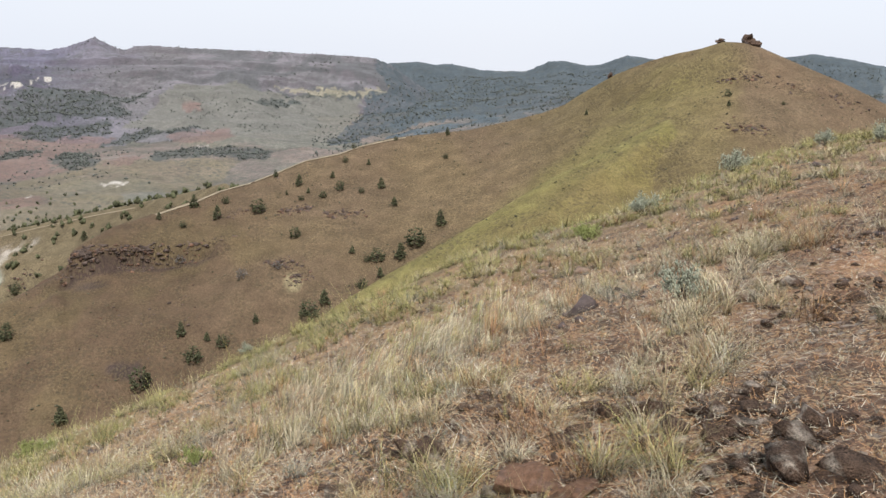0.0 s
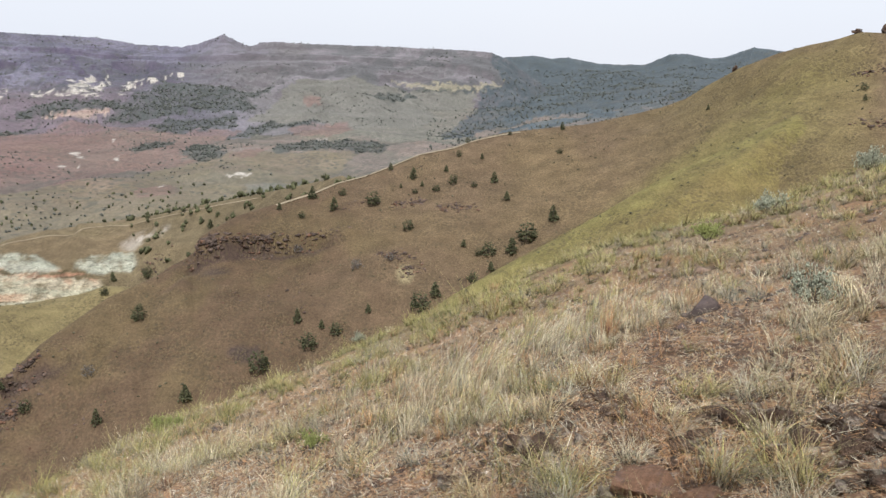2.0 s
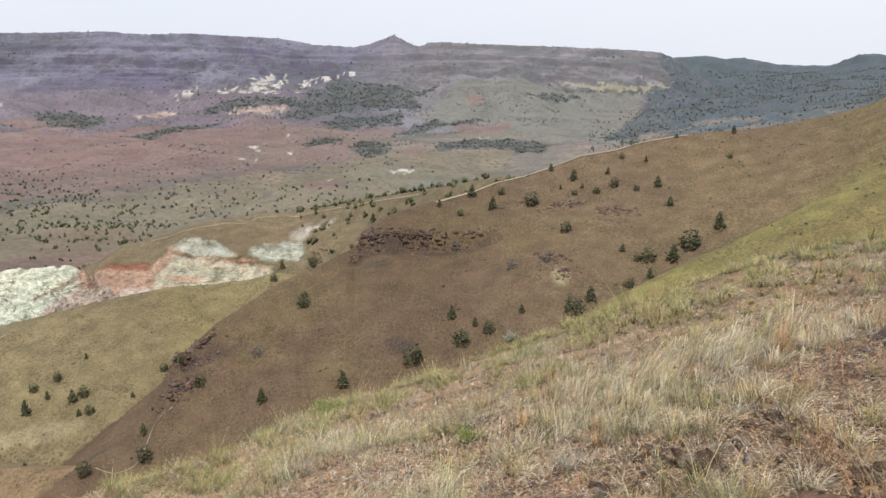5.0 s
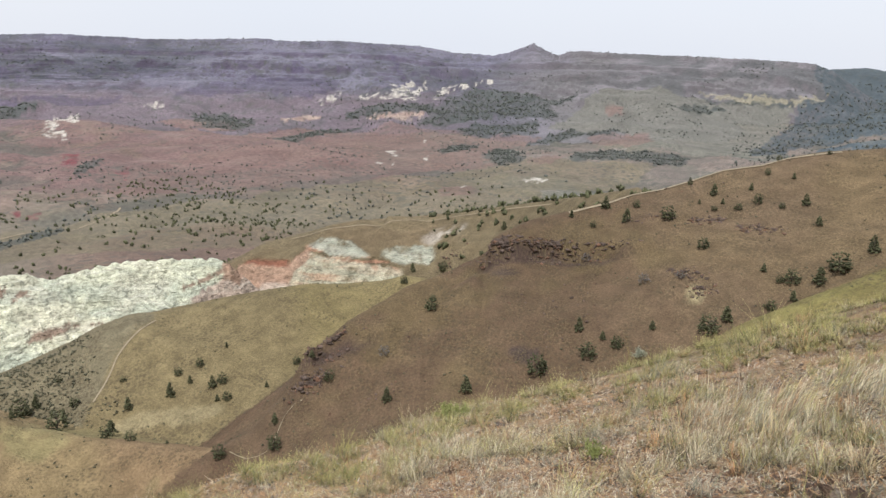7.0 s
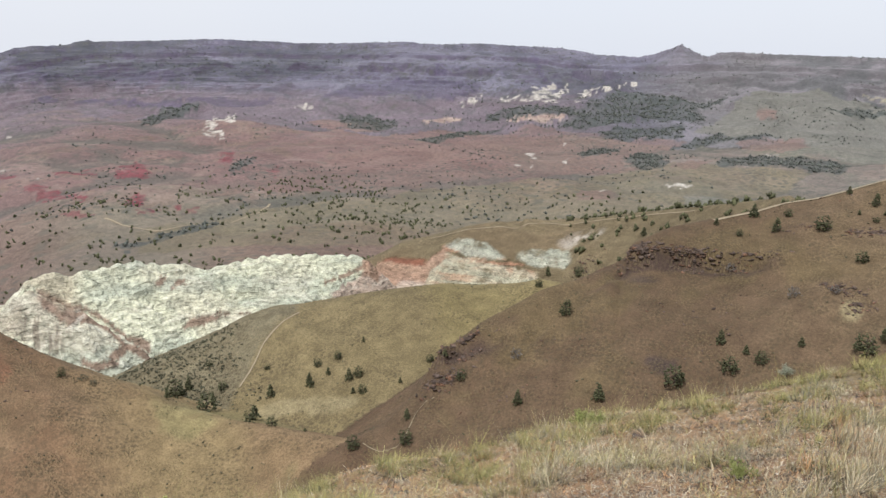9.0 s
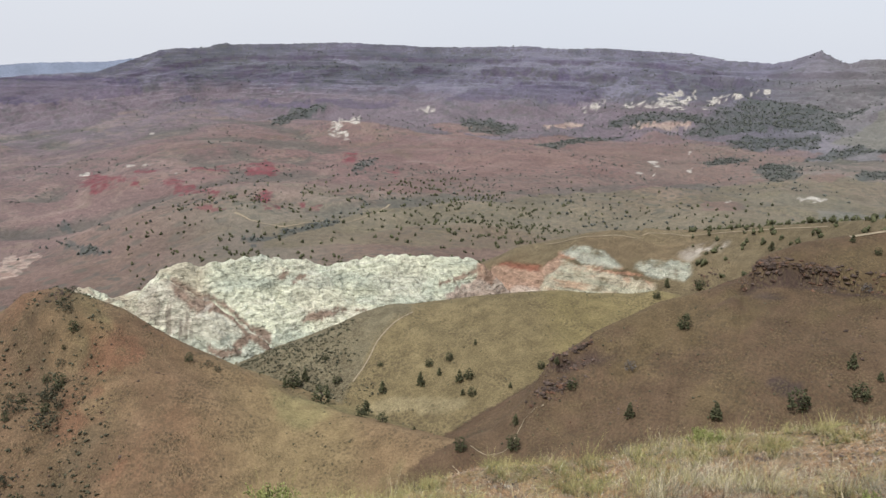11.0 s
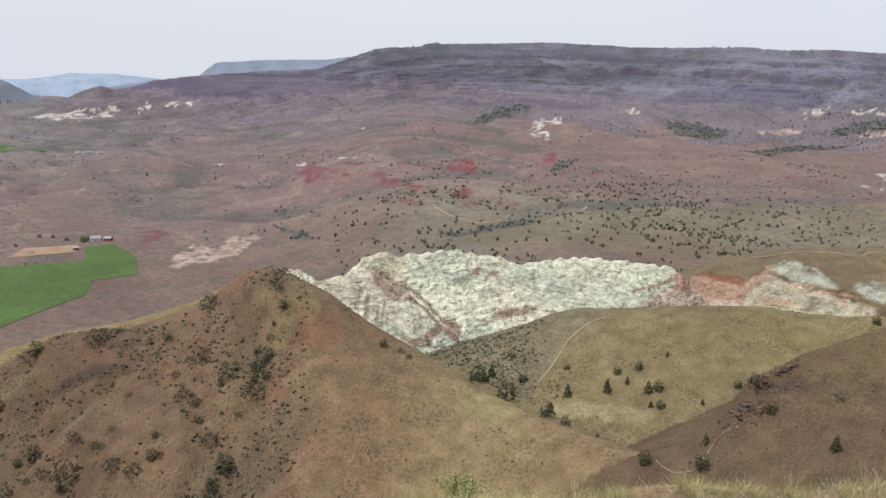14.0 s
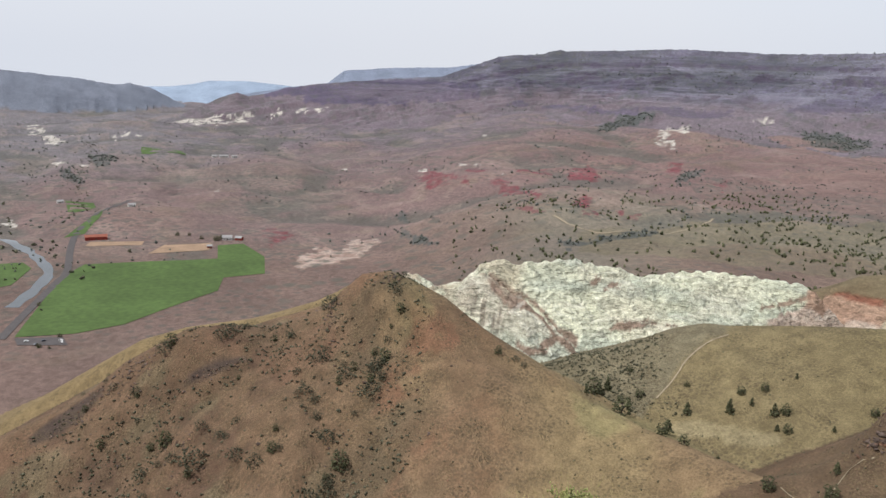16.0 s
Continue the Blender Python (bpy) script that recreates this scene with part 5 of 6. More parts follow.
def heights_at(p):
    p = np.asarray(p, float)
    return land(np.degrees(np.arctan2(-p[:, 0], p[:, 1])), np.hypot(p[:, 0], p[:, 1]))[0]


def ribbon(name, points, width, mat, lift, label, step=6.0, ragged=0.15, kind="structure"):
    mid = dense(points, step)
    rows = []
    for i, p in enumerate(mid):
        d = (mid[min(i + 1, len(mid) - 1)] - mid[max(i - 1, 0)]).normalized()
        side = Vector((-d.y, d.x))
        w = width / 2 * (1 + ragged * float(vnoise(i * 0.37, 3.1)))
        for s in (-1, -0.33, 0.33, 1):
            rows.append(p + side * w * s)
    z = heights_at([tuple(q) for q in rows]) + lift
    co = [(q.x, q.y, h) for q, h in zip(rows, z)]
    faces = [(4 * i + k, 4 * i + k + 1, 4 * i + k + 5, 4 * i + k + 4) for i in range(len(mid) - 1) for k in range(3)]
    return tagged(mesh_object(name, co, faces, mat, smooth=True), label, name.replace("_", " "), kind=kind)


def area(name, points, mat, lift, label, kind="structure"):
    """A flat-lying patch with a given outline."""
    bm = bmesh.new()
    rim = [Vector((-d * math.sin(radians(b)), d * math.cos(radians(b)))) for b, d in points]
    vs = [bm.verts.new((p.x, p.y, 0)) for p in rim]
    f = bm.faces.new(vs)
    bmesh.ops.triangulate(bm, faces=[f])
    bmesh.ops.subdivide_edges(bm, edges=[e for e in bm.edges if e.calc_length() > 60], cuts=4)
    bmesh.ops.triangulate(bm, faces=bm.faces[:])
    bm.verts.ensure_lookup_table()
    z = heights_at([(v.co.x, v.co.y) for v in bm.verts])
    for v, h in zip(bm.verts, z):
        v.co.z = h + lift
    bmesh.ops.recalc_face_normals(bm, faces=bm.faces[:])
    if sum(fc.normal.z for fc in bm.faces) < 0:
        bmesh.ops.reverse_faces(bm, faces=bm.faces[:])
    return tagged(part(name, bm, mat, smooth=True), label, name.replace("_", " "), kind=kind)


ribbon("footpath", RIDGE_PATH, 1.3, M_PATH, 0.25, "pale dusty footpath along the crest of the brown ridge", 3.0)
ribbon("footpath", DOME_PATH, 0.9, M_PATH, 0.3, "pale dusty footpath over the grassy dome", 3.0)
ribbon("footpath", BASIN_PATH, 0.55, M_PATH, 0.25, "pale winding footpath on the khaki knoll", 3.0, 0.3)
ribbon("footpath", DRAW_PATH, 0.25, M_PATH, 0.25, "short worn footpath in the dry draw", 3.0, 0.4)
ribbon("track", PLAIN_PATH, 3.0, M_PATH, 0.4, "pale dirt track across the red plain", 8.0)
ribbon("road", HIGHWAY, 9.0, M_ASPHALT, 0.5, "grey two-lane valley road beside the river", 8.0, 0.0)
ribbon("water", RIVER, 13.0, M_WATER, 0.25, "slow grey-blue river in the valley floor", 8.0, 0.35)
area("field", FIELD, M_FIELD, 0.45, "large bright green irrigated crop field")
area("field", FIELD_WEST, M_FIELD, 0.45, "bright green crop field across the river")
area("field", FIELD_SMALL, M_FIELD, 0.45, "small green hay field beside the river")
area("field", FIELD_MEADOW, M_FIELD, 0.45, "narrow green meadow along the road")
area("field", FIELD_FAR, M_FIELD, 0.6, "far green crop field in the valley")
M_FALLOW = material("fallow_soil", (0.36, 0.25, 0.165), vary=0.15, scale=0.05, bump=0.1)
area("field", FALLOW, M_FALLOW, 0.45, "tan fallow field strip beside the farm")
area("field", STUBBLE, M_FALLOW, 0.45, "tan stubble field strip near the red barn")
area("pavement", LOT, M_ASPHALT, 0.45, "grey asphalt car park beside the road")


# ---- trees, shrubs and outcrops ----
OCTA = np.array([(1, 0, 0), (-1, 0, 0), (0, 1, 0), (0, -1, 0), (0, 0, 1), (0, 0, -1)], float)
OCTA_F = np.array([(0, 2, 4), (2, 1, 4), (1, 3, 4), (3, 0, 4), (2, 0, 5), (1, 2, 5), (3, 1, 5), (0, 3, 5)])


def clumps(centres, sizes, gen, squash=0.75):
    """Small jagged leaf clumps, joined."""
    n = len(centres)
    turn = gen.uniform(0, 6.28, n)
    c, s = np.cos(turn), np.sin(turn)
    base = OCTA[None] * gen.uniform(0.55, 1.35, (n, 6, 1)) + gen.normal(0, 0.22, (n, 6, 3))
    x, y, z = base[..., 0], base[..., 1], base[..., 2] * squash
    p = np.stack([x * c[:, None] - y * s[:, None], x * s[:, None] + y * c[:, None], z], -1) * np.asarray(sizes)[:, None, None]
    co = (p + np.asarray(centres)[:, None]).reshape(-1, 3)
    f = (OCTA_F[None] + 6 * np.arange(n)[:, None, None]).reshape(-1, 3)
    return co, f


def trunk_mesh(height, radius, gen, limbs=7, crown_w=0.3):
    bm = bmesh.new()

    def tube(a, b, r0, r1, k=6):
        a, b = Vector(a), Vector(b)
        q = (b - a).to_track_quat("Z", "Y").to_matrix()
        ring = []
        for p, r in ((a, r0), (a.lerp(b, 0.5) + Vector(gen.normal(0, (b - a).length * 0.03, 3)), (r0 + r1) / 2), (b, r1)):
            ring.append([bm.verts.new(p + q @ Vector((r * math.cos(i * 6.283 / k), r * math.sin(i * 6.283 / k), 0))) for i in range(k)])
        for u, v in zip(ring, ring[1:]):
            for i in range(k):
                bm.faces.new((u[i], u[(i + 1) % k], v[(i + 1) % k], v[i]))

    tube((0, 0, -0.15), (gen.normal(0, 0.02), gen.normal(0, 0.02), height * 0.85), radius, radius * 0.2)
    for i in range(limbs):
        h = height * gen.uniform(0.15, 0.7)
        t = gen.uniform(0, 6.28)
        w = crown_w * gen.uniform(0.5, 0.9)
        tube((0, 0, h), (w * math.cos(t), w * math.sin(t), h + 0.12 + 0.1 * gen.random()), radius * 0.4, radius * 0.12, 5)
    return bm


def juniper(seed, shape, name="juniper_tree"):
    """A tree 1 m tall: trunk with limbs, crown of many ragged clumps."""
    gen = np.random.default_rng(seed)
    tree = new(name)
    part("trunk", trunk_mesh(1.0, 0.035 if shape != "bush" else 0.02, gen, 7, 0.26), M_BARK, tree)
    n = 140
    h = gen.beta(1.25, 1.5, n) * 0.93 + 0.07
    if shape == "cone":
        w = 0.33 * (1 - h) ** 0.8 + 0.03
    elif shape == "round":
        w = 0.42 * np.sqrt(np.clip(1 - ((h - 0.45) / 0.58) ** 2, 0, 1)) + 0.03
    else:
        w = 0.72 * np.sqrt(np.clip(1 - (h - 0.25) ** 2 / 0.6, 0, 1)) + 0.04
    t = gen.uniform(0, 6.283, n)
    lobe = 1 + 0.28 * np.sin(t * 3 + seed) * np.sin(h * 9 + seed) + gen.normal(0, 0.10, n)
    rr = w * lobe * np.sqrt(gen.uniform(0.25, 1, n))
    co, f = clumps(np.stack([rr * np.cos(t), rr * np.sin(t), h], -1), gen.uniform(0.04, 0.09, n) * (1.25 - 0.5 * h), gen)
    mesh_object("crown", co, f, M_SHRUB if shape == "bush" else M_JUNIPER, parent=tree)
    return tree


def stand(ob, m):
    """Pose a thing, its size included."""
    ob.matrix_basis = m
    return ob


def plant(models, table, label, category, group, gen, low=0.0, high=99.0, wide=1.0, scale=1.0):
    for i, (b, d, h) in enumerate(table):
        h = min(max(h, low), high) * gen.uniform(0.92, 1.08) * scale
        ob = copy_thing(models[i % len(models)], Matrix())
        p = polar(b, d)
        w = h * wide * gen.uniform(0.9, 1.15)
        stand(ob, Matrix.LocRotScale((p.x, p.y, p.z - 0.05 * h), Euler((0, 0, gen.uniform(0, 6.28))), Vector((w, w, h))))
        tagged(ob, label, category, group)


tree_gen = np.random.default_rng(3)
cones = [juniper(11, "cone"), juniper(12, "round"), juniper(13, "cone"), juniper(14, "round")]
bushes = [juniper(21, "bush", "shrub"), juniper(22, "bush", "shrub"), juniper(23, "round", "shrub")]
plant(cones, RIDGE_TREES, "dark green juniper on the brown grassy ridge", "tree", "junipers on the ridge", tree_gen, 1.2, 6.0, 1.0, 0.86)
plant(cones, GULLY_TREES[:-1], "dark green juniper in the dry gully below the hillside", "tree", "junipers in the gully", tree_gen, 1.4, 7.0, 1.0, 0.9)
plant(cones, BASIN_TREES, "dark green juniper in the grassy basin below the badlands", "tree", "junipers in the basin", tree_gen, 1.4, 8.0, 0.9, 0.9)
plant(cones, NOSE_TREES, "dark green juniper beside the rocky nose", "tree", "junipers in the basin", tree_gen, 1.4, 7.0)
plant(bushes, WEST_BUSHES, "dull green shrub on the stony western hill", "shrub", "shrubs on the western hill", tree_gen, 1.0, 7.0, 0.9, 1.0)
plant(bushes, WEST_SHRUBS, "dull green shrub on the stony western hill", "shrub", "shrubs on the western hill", tree_gen, 1.0, 6.0, 0.9, 1.0)
more = [(b + tree_gen.normal(0, 0.7), d + tree_gen.normal(0, 9), h * tree_gen.uniform(0.35, 0.75)) for b, d, h in WEST_BUSHES[:14] + WEST_SHRUBS for _ in range(2)]
plant(bushes, more, "small dull green shrub on the stony western hill", "shrub", "shrubs on the western hill", tree_gen, 0.8, 3.5, 0.9)
grey = juniper(31, "bush", "bare_bush")
for c in grey.children:
    if c.name.startswith("crown"):
        c.data.materials.clear()
        c.data.materials.append(M_GREYBUSH)
plant([grey], GREY_BUSHES, "grey leafless bush on the brown slope", "bush", "grey bushes", tree_gen, 1.0, 3.0, 0.8)
for ob in cones + bushes + [grey]:
    for c in list(ob.children):
        bpy.data.objects.remove(c)
    bpy.data.objects.remove(ob)


def scatter_stuff(name, az, r, size, mat, label, category, gen, per=3, tall=1.0):
    """Low far plants in one mesh: each a few ragged clumps."""
    z = land(az, r)[0]
    a = np.radians(az)
    base = np.stack([-r * np.sin(a), r * np.cos(a), z], -1)
    cs, ss = [], []
    for k in range(per):
        off = gen.normal(0, 0.22, (len(base), 3)) * size[:, None]
        off[:, 2] = (0.22 + 0.5 * k / per) * size * tall
        off[:, :2] *= 1 - 0.5 * k / per
        cs.append(base + off)
        ss.append(size * (0.42 - 0.2 * k / per) * gen.uniform(0.8, 1.2, len(base)))
    co, f = clumps(np.concatenate(cs), np.concatenate(ss), gen, 1.05 * tall)
    return tagged(mesh_object(name, co, f, mat), label, category, kind="stuff")


def sprinkle(n, az0, az1, r0, r1, keep, gen, power=1.0):
    az, r = gen.uniform(az0, az1, n), (r0 ** (1 + power) + gen.random(n) * (r1 ** (1 + power) - r0 ** (1 + power))) ** (1 / (1 + power))
    a = np.radians(az)
    x, y = -r * np.sin(a), r * np.cos(a)
    ok = gen.random(n) < keep(az, r, x, y, land(az, r)[1])
    return az[ok], r[ok]


def is_kind(kind, *names):
    return np.isin(kind, [NAMES.index(n) for n in names])


sg = np.random.default_rng(17)
# scattered junipers of the plain behind the badlands
az, r = sprinkle(8500, 24, 68, 720, 1500, lambda az, r, x, y, k: is_kind(k, "plain", "dome") * (0.12 + 0.88 * ease(-0.2, 0.4, fbm(x, y, 150, 3, 81))) * (0.3 + 0.7 * ease(1350, 1000, r)) * 0.6, sg)
scatter_stuff("juniper_scatter", az, r, sg.uniform(2.2, 5.0, len(az)), M_JUNIPER, "scattered dark junipers on the plain behind the badlands", "trees", sg, 3, 1.25)
# slope behind the ridge
az, r = sprinkle(640, 13, 30, 345, 620, lambda az, r, x, y, k: is_kind(k, "dome", "main", "plain") * ease(32, 24, az) * 0.55, sg)
scatter_stuff("juniper_scatter", az, r, sg.uniform(2.0, 4.5, len(az)), M_JUNIPER, "scattered junipers on the slope behind the ridge", "trees", sg, 4, 1.2)


# woods along the draws and at the foot of the mesa
az, r = sprinkle(80000, 3, 100, 850, 3000, lambda az, r, x, y, k: inside(WOOD, az, r, 1.3) * (0.35 + 0.65 * ease(-0.4, 0.2, fbm(x, y, 40, 3, 83))), sg, 0.6)
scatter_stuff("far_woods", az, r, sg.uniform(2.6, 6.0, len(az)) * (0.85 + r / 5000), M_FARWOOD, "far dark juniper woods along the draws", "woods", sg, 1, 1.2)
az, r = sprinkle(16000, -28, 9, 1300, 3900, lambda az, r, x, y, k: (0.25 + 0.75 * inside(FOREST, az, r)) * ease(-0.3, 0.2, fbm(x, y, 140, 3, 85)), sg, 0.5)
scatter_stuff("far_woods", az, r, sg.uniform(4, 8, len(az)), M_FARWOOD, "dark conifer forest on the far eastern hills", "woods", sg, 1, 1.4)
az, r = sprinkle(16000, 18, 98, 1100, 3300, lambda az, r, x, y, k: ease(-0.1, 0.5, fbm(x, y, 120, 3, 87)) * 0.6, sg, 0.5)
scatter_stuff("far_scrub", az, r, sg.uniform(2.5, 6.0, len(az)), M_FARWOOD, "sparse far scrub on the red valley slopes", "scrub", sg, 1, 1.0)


az, r = sprinkle(20000, 4, 66, 2300, 3600, lambda az, r, x, y, k: is_kind(k, "mesa") * ease(0.0, 0.5, fbm(x, y, 420, 4, 21, True)) * 0.5 * ease(-0.2, 0.3, fbm(x, y, 90, 3, 84)), sg, 0.5)
az2, r2 = sprinkle(9000, 4, 66, 3300, 3700, lambda az, r, x, y, k: ease(26, 10, np.abs(r + 14 - line(MESA, az, 1))) * ease(-0.1, 0.4, fbm(x, y, 160, 3, 86)) * (0.3 + 0.5 * ease(30, 18, az)), sg, 0.5)
az, r = np.append(az, az2), np.append(r, r2)
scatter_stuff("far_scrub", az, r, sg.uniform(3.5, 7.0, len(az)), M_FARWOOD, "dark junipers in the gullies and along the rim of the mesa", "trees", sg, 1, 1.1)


def off_river(az, r):
    """Metres sideways from the river's middle."""
    return np.abs(np.radians(az - np.interp(r, [p[1] for p in RIVER], [p[0] for p in RIVER])) * r)


az, r = sprinkle(900, 88, 100, 900, 2200, lambda az, r, x, y, k: ease(60, 25, off_river(az, r)) * ease(15, 20, off_river(az, r)) * 0.5, sg)
scatter_stuff("riverside_brush", az, r, sg.uniform(3, 7, len(az)), M_SHRUB, "green brush along the river banks", "brush", sg, 3, 0.9)
# thin line of trees along the upper river
UPSTREAM = ((1380, 94.4), (1480, 93.2), (1600, 93.0), (1750, 93.6), (1900, 93.0), (2100, 92.0), (2400, 92.5))
az, r = sprinkle(2600, 90, 97, 1380, 2400, lambda az, r, x, y, k: ease(22, 6, np.abs(np.radians(az - np.interp(r, [u[0] for u in UPSTREAM], [u[1] for u in UPSTREAM])) * r)) * 0.6, sg)
scatter_stuff("riverside_brush", az, r, sg.uniform(2, 4.5, len(az)), M_SHRUB, "dark trees along the upper river", "brush", sg, 2, 0.7)
# knee-high sagebrush and bunchgrass clumps on the nearer hills
az, r = sprinkle(6500, -28, 100, 190, 420, lambda az, r, x, y, k: is_kind(k, "main", "spur", "west_hill", "knoll", "west_spur") * (0.3 + 0.5 * ease(-0.1, 0.4, fbm(x, y, 30, 3, 89))), sg)
scatter_stuff("hill_scrub", az, r, sg.uniform(0.35, 0.9, len(az)), M_SHRUB, "low sagebrush and bunchgrass clumps on the hills", "scrub", sg, 2, 0.7)
az, r = sprinkle(3600, 70, 99, 235, 345, lambda az, r, x, y, k: is_kind(k, "west_hill") * (0.12 + 0.88 * ease(0.2, 0.5, fbm(x + 0.5 * y, y - 0.3 * x, 60, 4, 27, True))) * 0.8, sg)
scatter_stuff("hill_scrub", az, r, sg.uniform(0.7, 1.7, len(az)), M_SHRUB, "grey-green scrub in the gullies of the western hill", "scrub", sg, 2, 0.7)
az, r = sprinkle(2600, 50, 62, 270, 345, lambda az, r, x, y, k: is_kind(k, "knoll") * ease(51, 55.5, az + 2.5 * fbm(x, y, 14, 2, 86)) * 0.8, sg)
scatter_stuff("hill_scrub", az, r, sg.uniform(0.6, 1.4, len(az)), M_SHRUB, "grey-green sagebrush below the badlands", "scrub", sg, 2, 0.7)


HULLS = []


def hulls():
    """A few angular stones: convex hulls of random points."""
    if not HULLS:
        gen = np.random.default_rng(29)
        for k in range(8):
            bm = bmesh.new()
            pts = gen.normal(0, 1, (10, 3))
            pts /= np.abs(pts).max(1, keepdims=True)
            for q in pts * gen.uniform(0.75, 1.05, (10, 1)):
                bm.verts.new(q)
            bmesh.ops.convex_hull(bm, input=bm.verts[:])
            bmesh.ops.delete(bm, geom=[v for v in bm.verts if not v.link_faces], context="VERTS")
            bmesh.ops.triangulate(bm, faces=bm.faces[:])
            bm.verts.index_update()
            HULLS.append((np.array([v.co[:] for v in bm.verts]), np.array([[v.index for v in f.verts] for f in bm.faces])))
            bm.free()
    return HULLS


def boulders(centres, sizes, gen, tall=1.0):
    """Angular blocks, joined. Returns points, triangles and the number of points of each block."""
    co, fa, counts, at = [], [], [], 0
    for c, s in zip(np.asarray(centres), np.asarray(sizes)):
        v, f = hulls()[int(gen.integers(8))]
        t = gen.uniform(0, 6.283)
        q = v * gen.uniform(0.65, 1.3, 3) * np.array([1.15, 1, 0.7 * tall])
        rot = np.array([[math.cos(t), -math.sin(t), 0], [math.sin(t), math.cos(t), 0], [0, 0, 1]])
        co.append(q @ rot.T * s + c)
        fa.append(f + at)
        counts.append(len(v))
        at += len(v)
    return np.concatenate(co), np.concatenate(fa), counts


rg = np.random.default_rng(23)
for b, d, hb, hd, n, size in OUTCROPS_EAST + OUTCROPS_WEST:
    n = int(n * 6)
    u = rg.normal(0, 0.5, (n, 2))
    hd = max(hd, 2.0)
    az, r = b + u[:, 0] * hb, d + u[:, 1] * hd
    z = land(az, r)[0]
    a = np.radians(az)
    s = np.minimum(size * 0.27 * rg.lognormal(-0.4, 0.6, n), 1.05)
    co, f, _ = boulders(np.stack([-r * np.sin(a), r * np.cos(a), z - s * 0.12], -1), s, rg, 0.85)
    tagged(mesh_object("rock_outcrop", co, f, M_BASALT), "dark broken basalt outcrop on the grassy slope", "outcrop", kind="stuff")


# loose stones on the western hill and the rocky parts of the ridge
az, r = sprinkle(5200, 66, 99, 225, 342, lambda az, r, x, y, k: is_kind(k, "west_hill") * (0.08 + 0.92 * ease(0.05, 0.4, fbm(x, y, 22, 4, 117))) * 0.7, rg)
az2, r2 = sprinkle(2600, 4, 40, 200, 330, lambda az, r, x, y, k: is_kind(k, "main") * ease(0.1, 0.45, fbm(x, y, 26, 4, 119)) * 0.8, rg)
for a, d, label in ((az, r, "loose red-brown stones on the western hill"), (az2, r2, "loose dark stones on the brown ridge")):
    s = 0.22 * rg.lognormal(0, 0.5, len(a))
    t = np.radians(a)
    co, f, _ = boulders(np.stack([-d * np.sin(t), d * np.cos(t), land(a, d)[0] + s * 0.1], -1), s, rg)
    tagged(mesh_object("scattered_stones", co, f, M_BASALT), label, "stones", kind="stuff")


def big_rock(name, bearing, dist, w, h, seed, mat, label, sink=0.3):
    """One weathered crag: a blocky mass with vertical joints."""
    gen = np.random.default_rng(seed)
    bm = bmesh.new()
    # stacked jointed blocks
    for k in range(7):
        v, f = hulls()[int(gen.integers(8))]
        up = k / 6
        s = (0.56 - 0.26 * up) * gen.uniform(0.85, 1.1)
        at = Vector((gen.uniform(-0.34, 0.34) * w * (1 - 0.6 * up), gen.uniform(-0.2, 0.2) * w * (1 - up), h * (0.1 + 0.6 * up)))
        vs = [bm.verts.new(at + Vector((q[0] * w * s * 0.75, q[1] * w * s * 0.7, q[2] * h * s * 1.0))) for q in v]
        for t in f:
            bm.faces.new([vs[i] for i in t])
    bmesh.ops.subdivide_edges(bm, edges=bm.edges[:], cuts=2)
    for v in bm.verts:
        v.co += Vector((noise.noise(v.co * 1.1), noise.noise(v.co * 1.1 + Vector((9, 0, 0))), noise.noise(v.co * 1.1 + Vector((0, 9, 0))))) * 0.12 * min(w, h) * 0.5
        v.co.z -= h * sink * 0.3
    ob = part(name, bm, mat)
    p = polar(bearing, dist)
    ob.matrix_basis = pose(p.x, p.y, p.z, 0, 0, gen.uniform(0, 90))
    return tagged(ob, label, "rock")


big_rock("summit_rock", -19.95, 330, 7.0, 4.2, 5, M_TOPROCK, "rust-brown basalt crag on the grassy summit")
big_rock("summit_rock", -20.45, 331, 4.4, 2.6, 6, M_TOPROCK, "rust-brown basalt block leaning on the summit crag")
big_rock("summit_rock", -18.3, 333, 4.2, 1.5, 8, M_TOPROCK, "low dark basalt slab on the grassy summit")
big_rock("ridge_rock", -11.4, 344, 3.0, 2.4, 9, M_TOPROCK, "small dark basalt knob on the ridge crest")


# ---- the hillside underfoot ----
ng = np.random.default_rng(41)


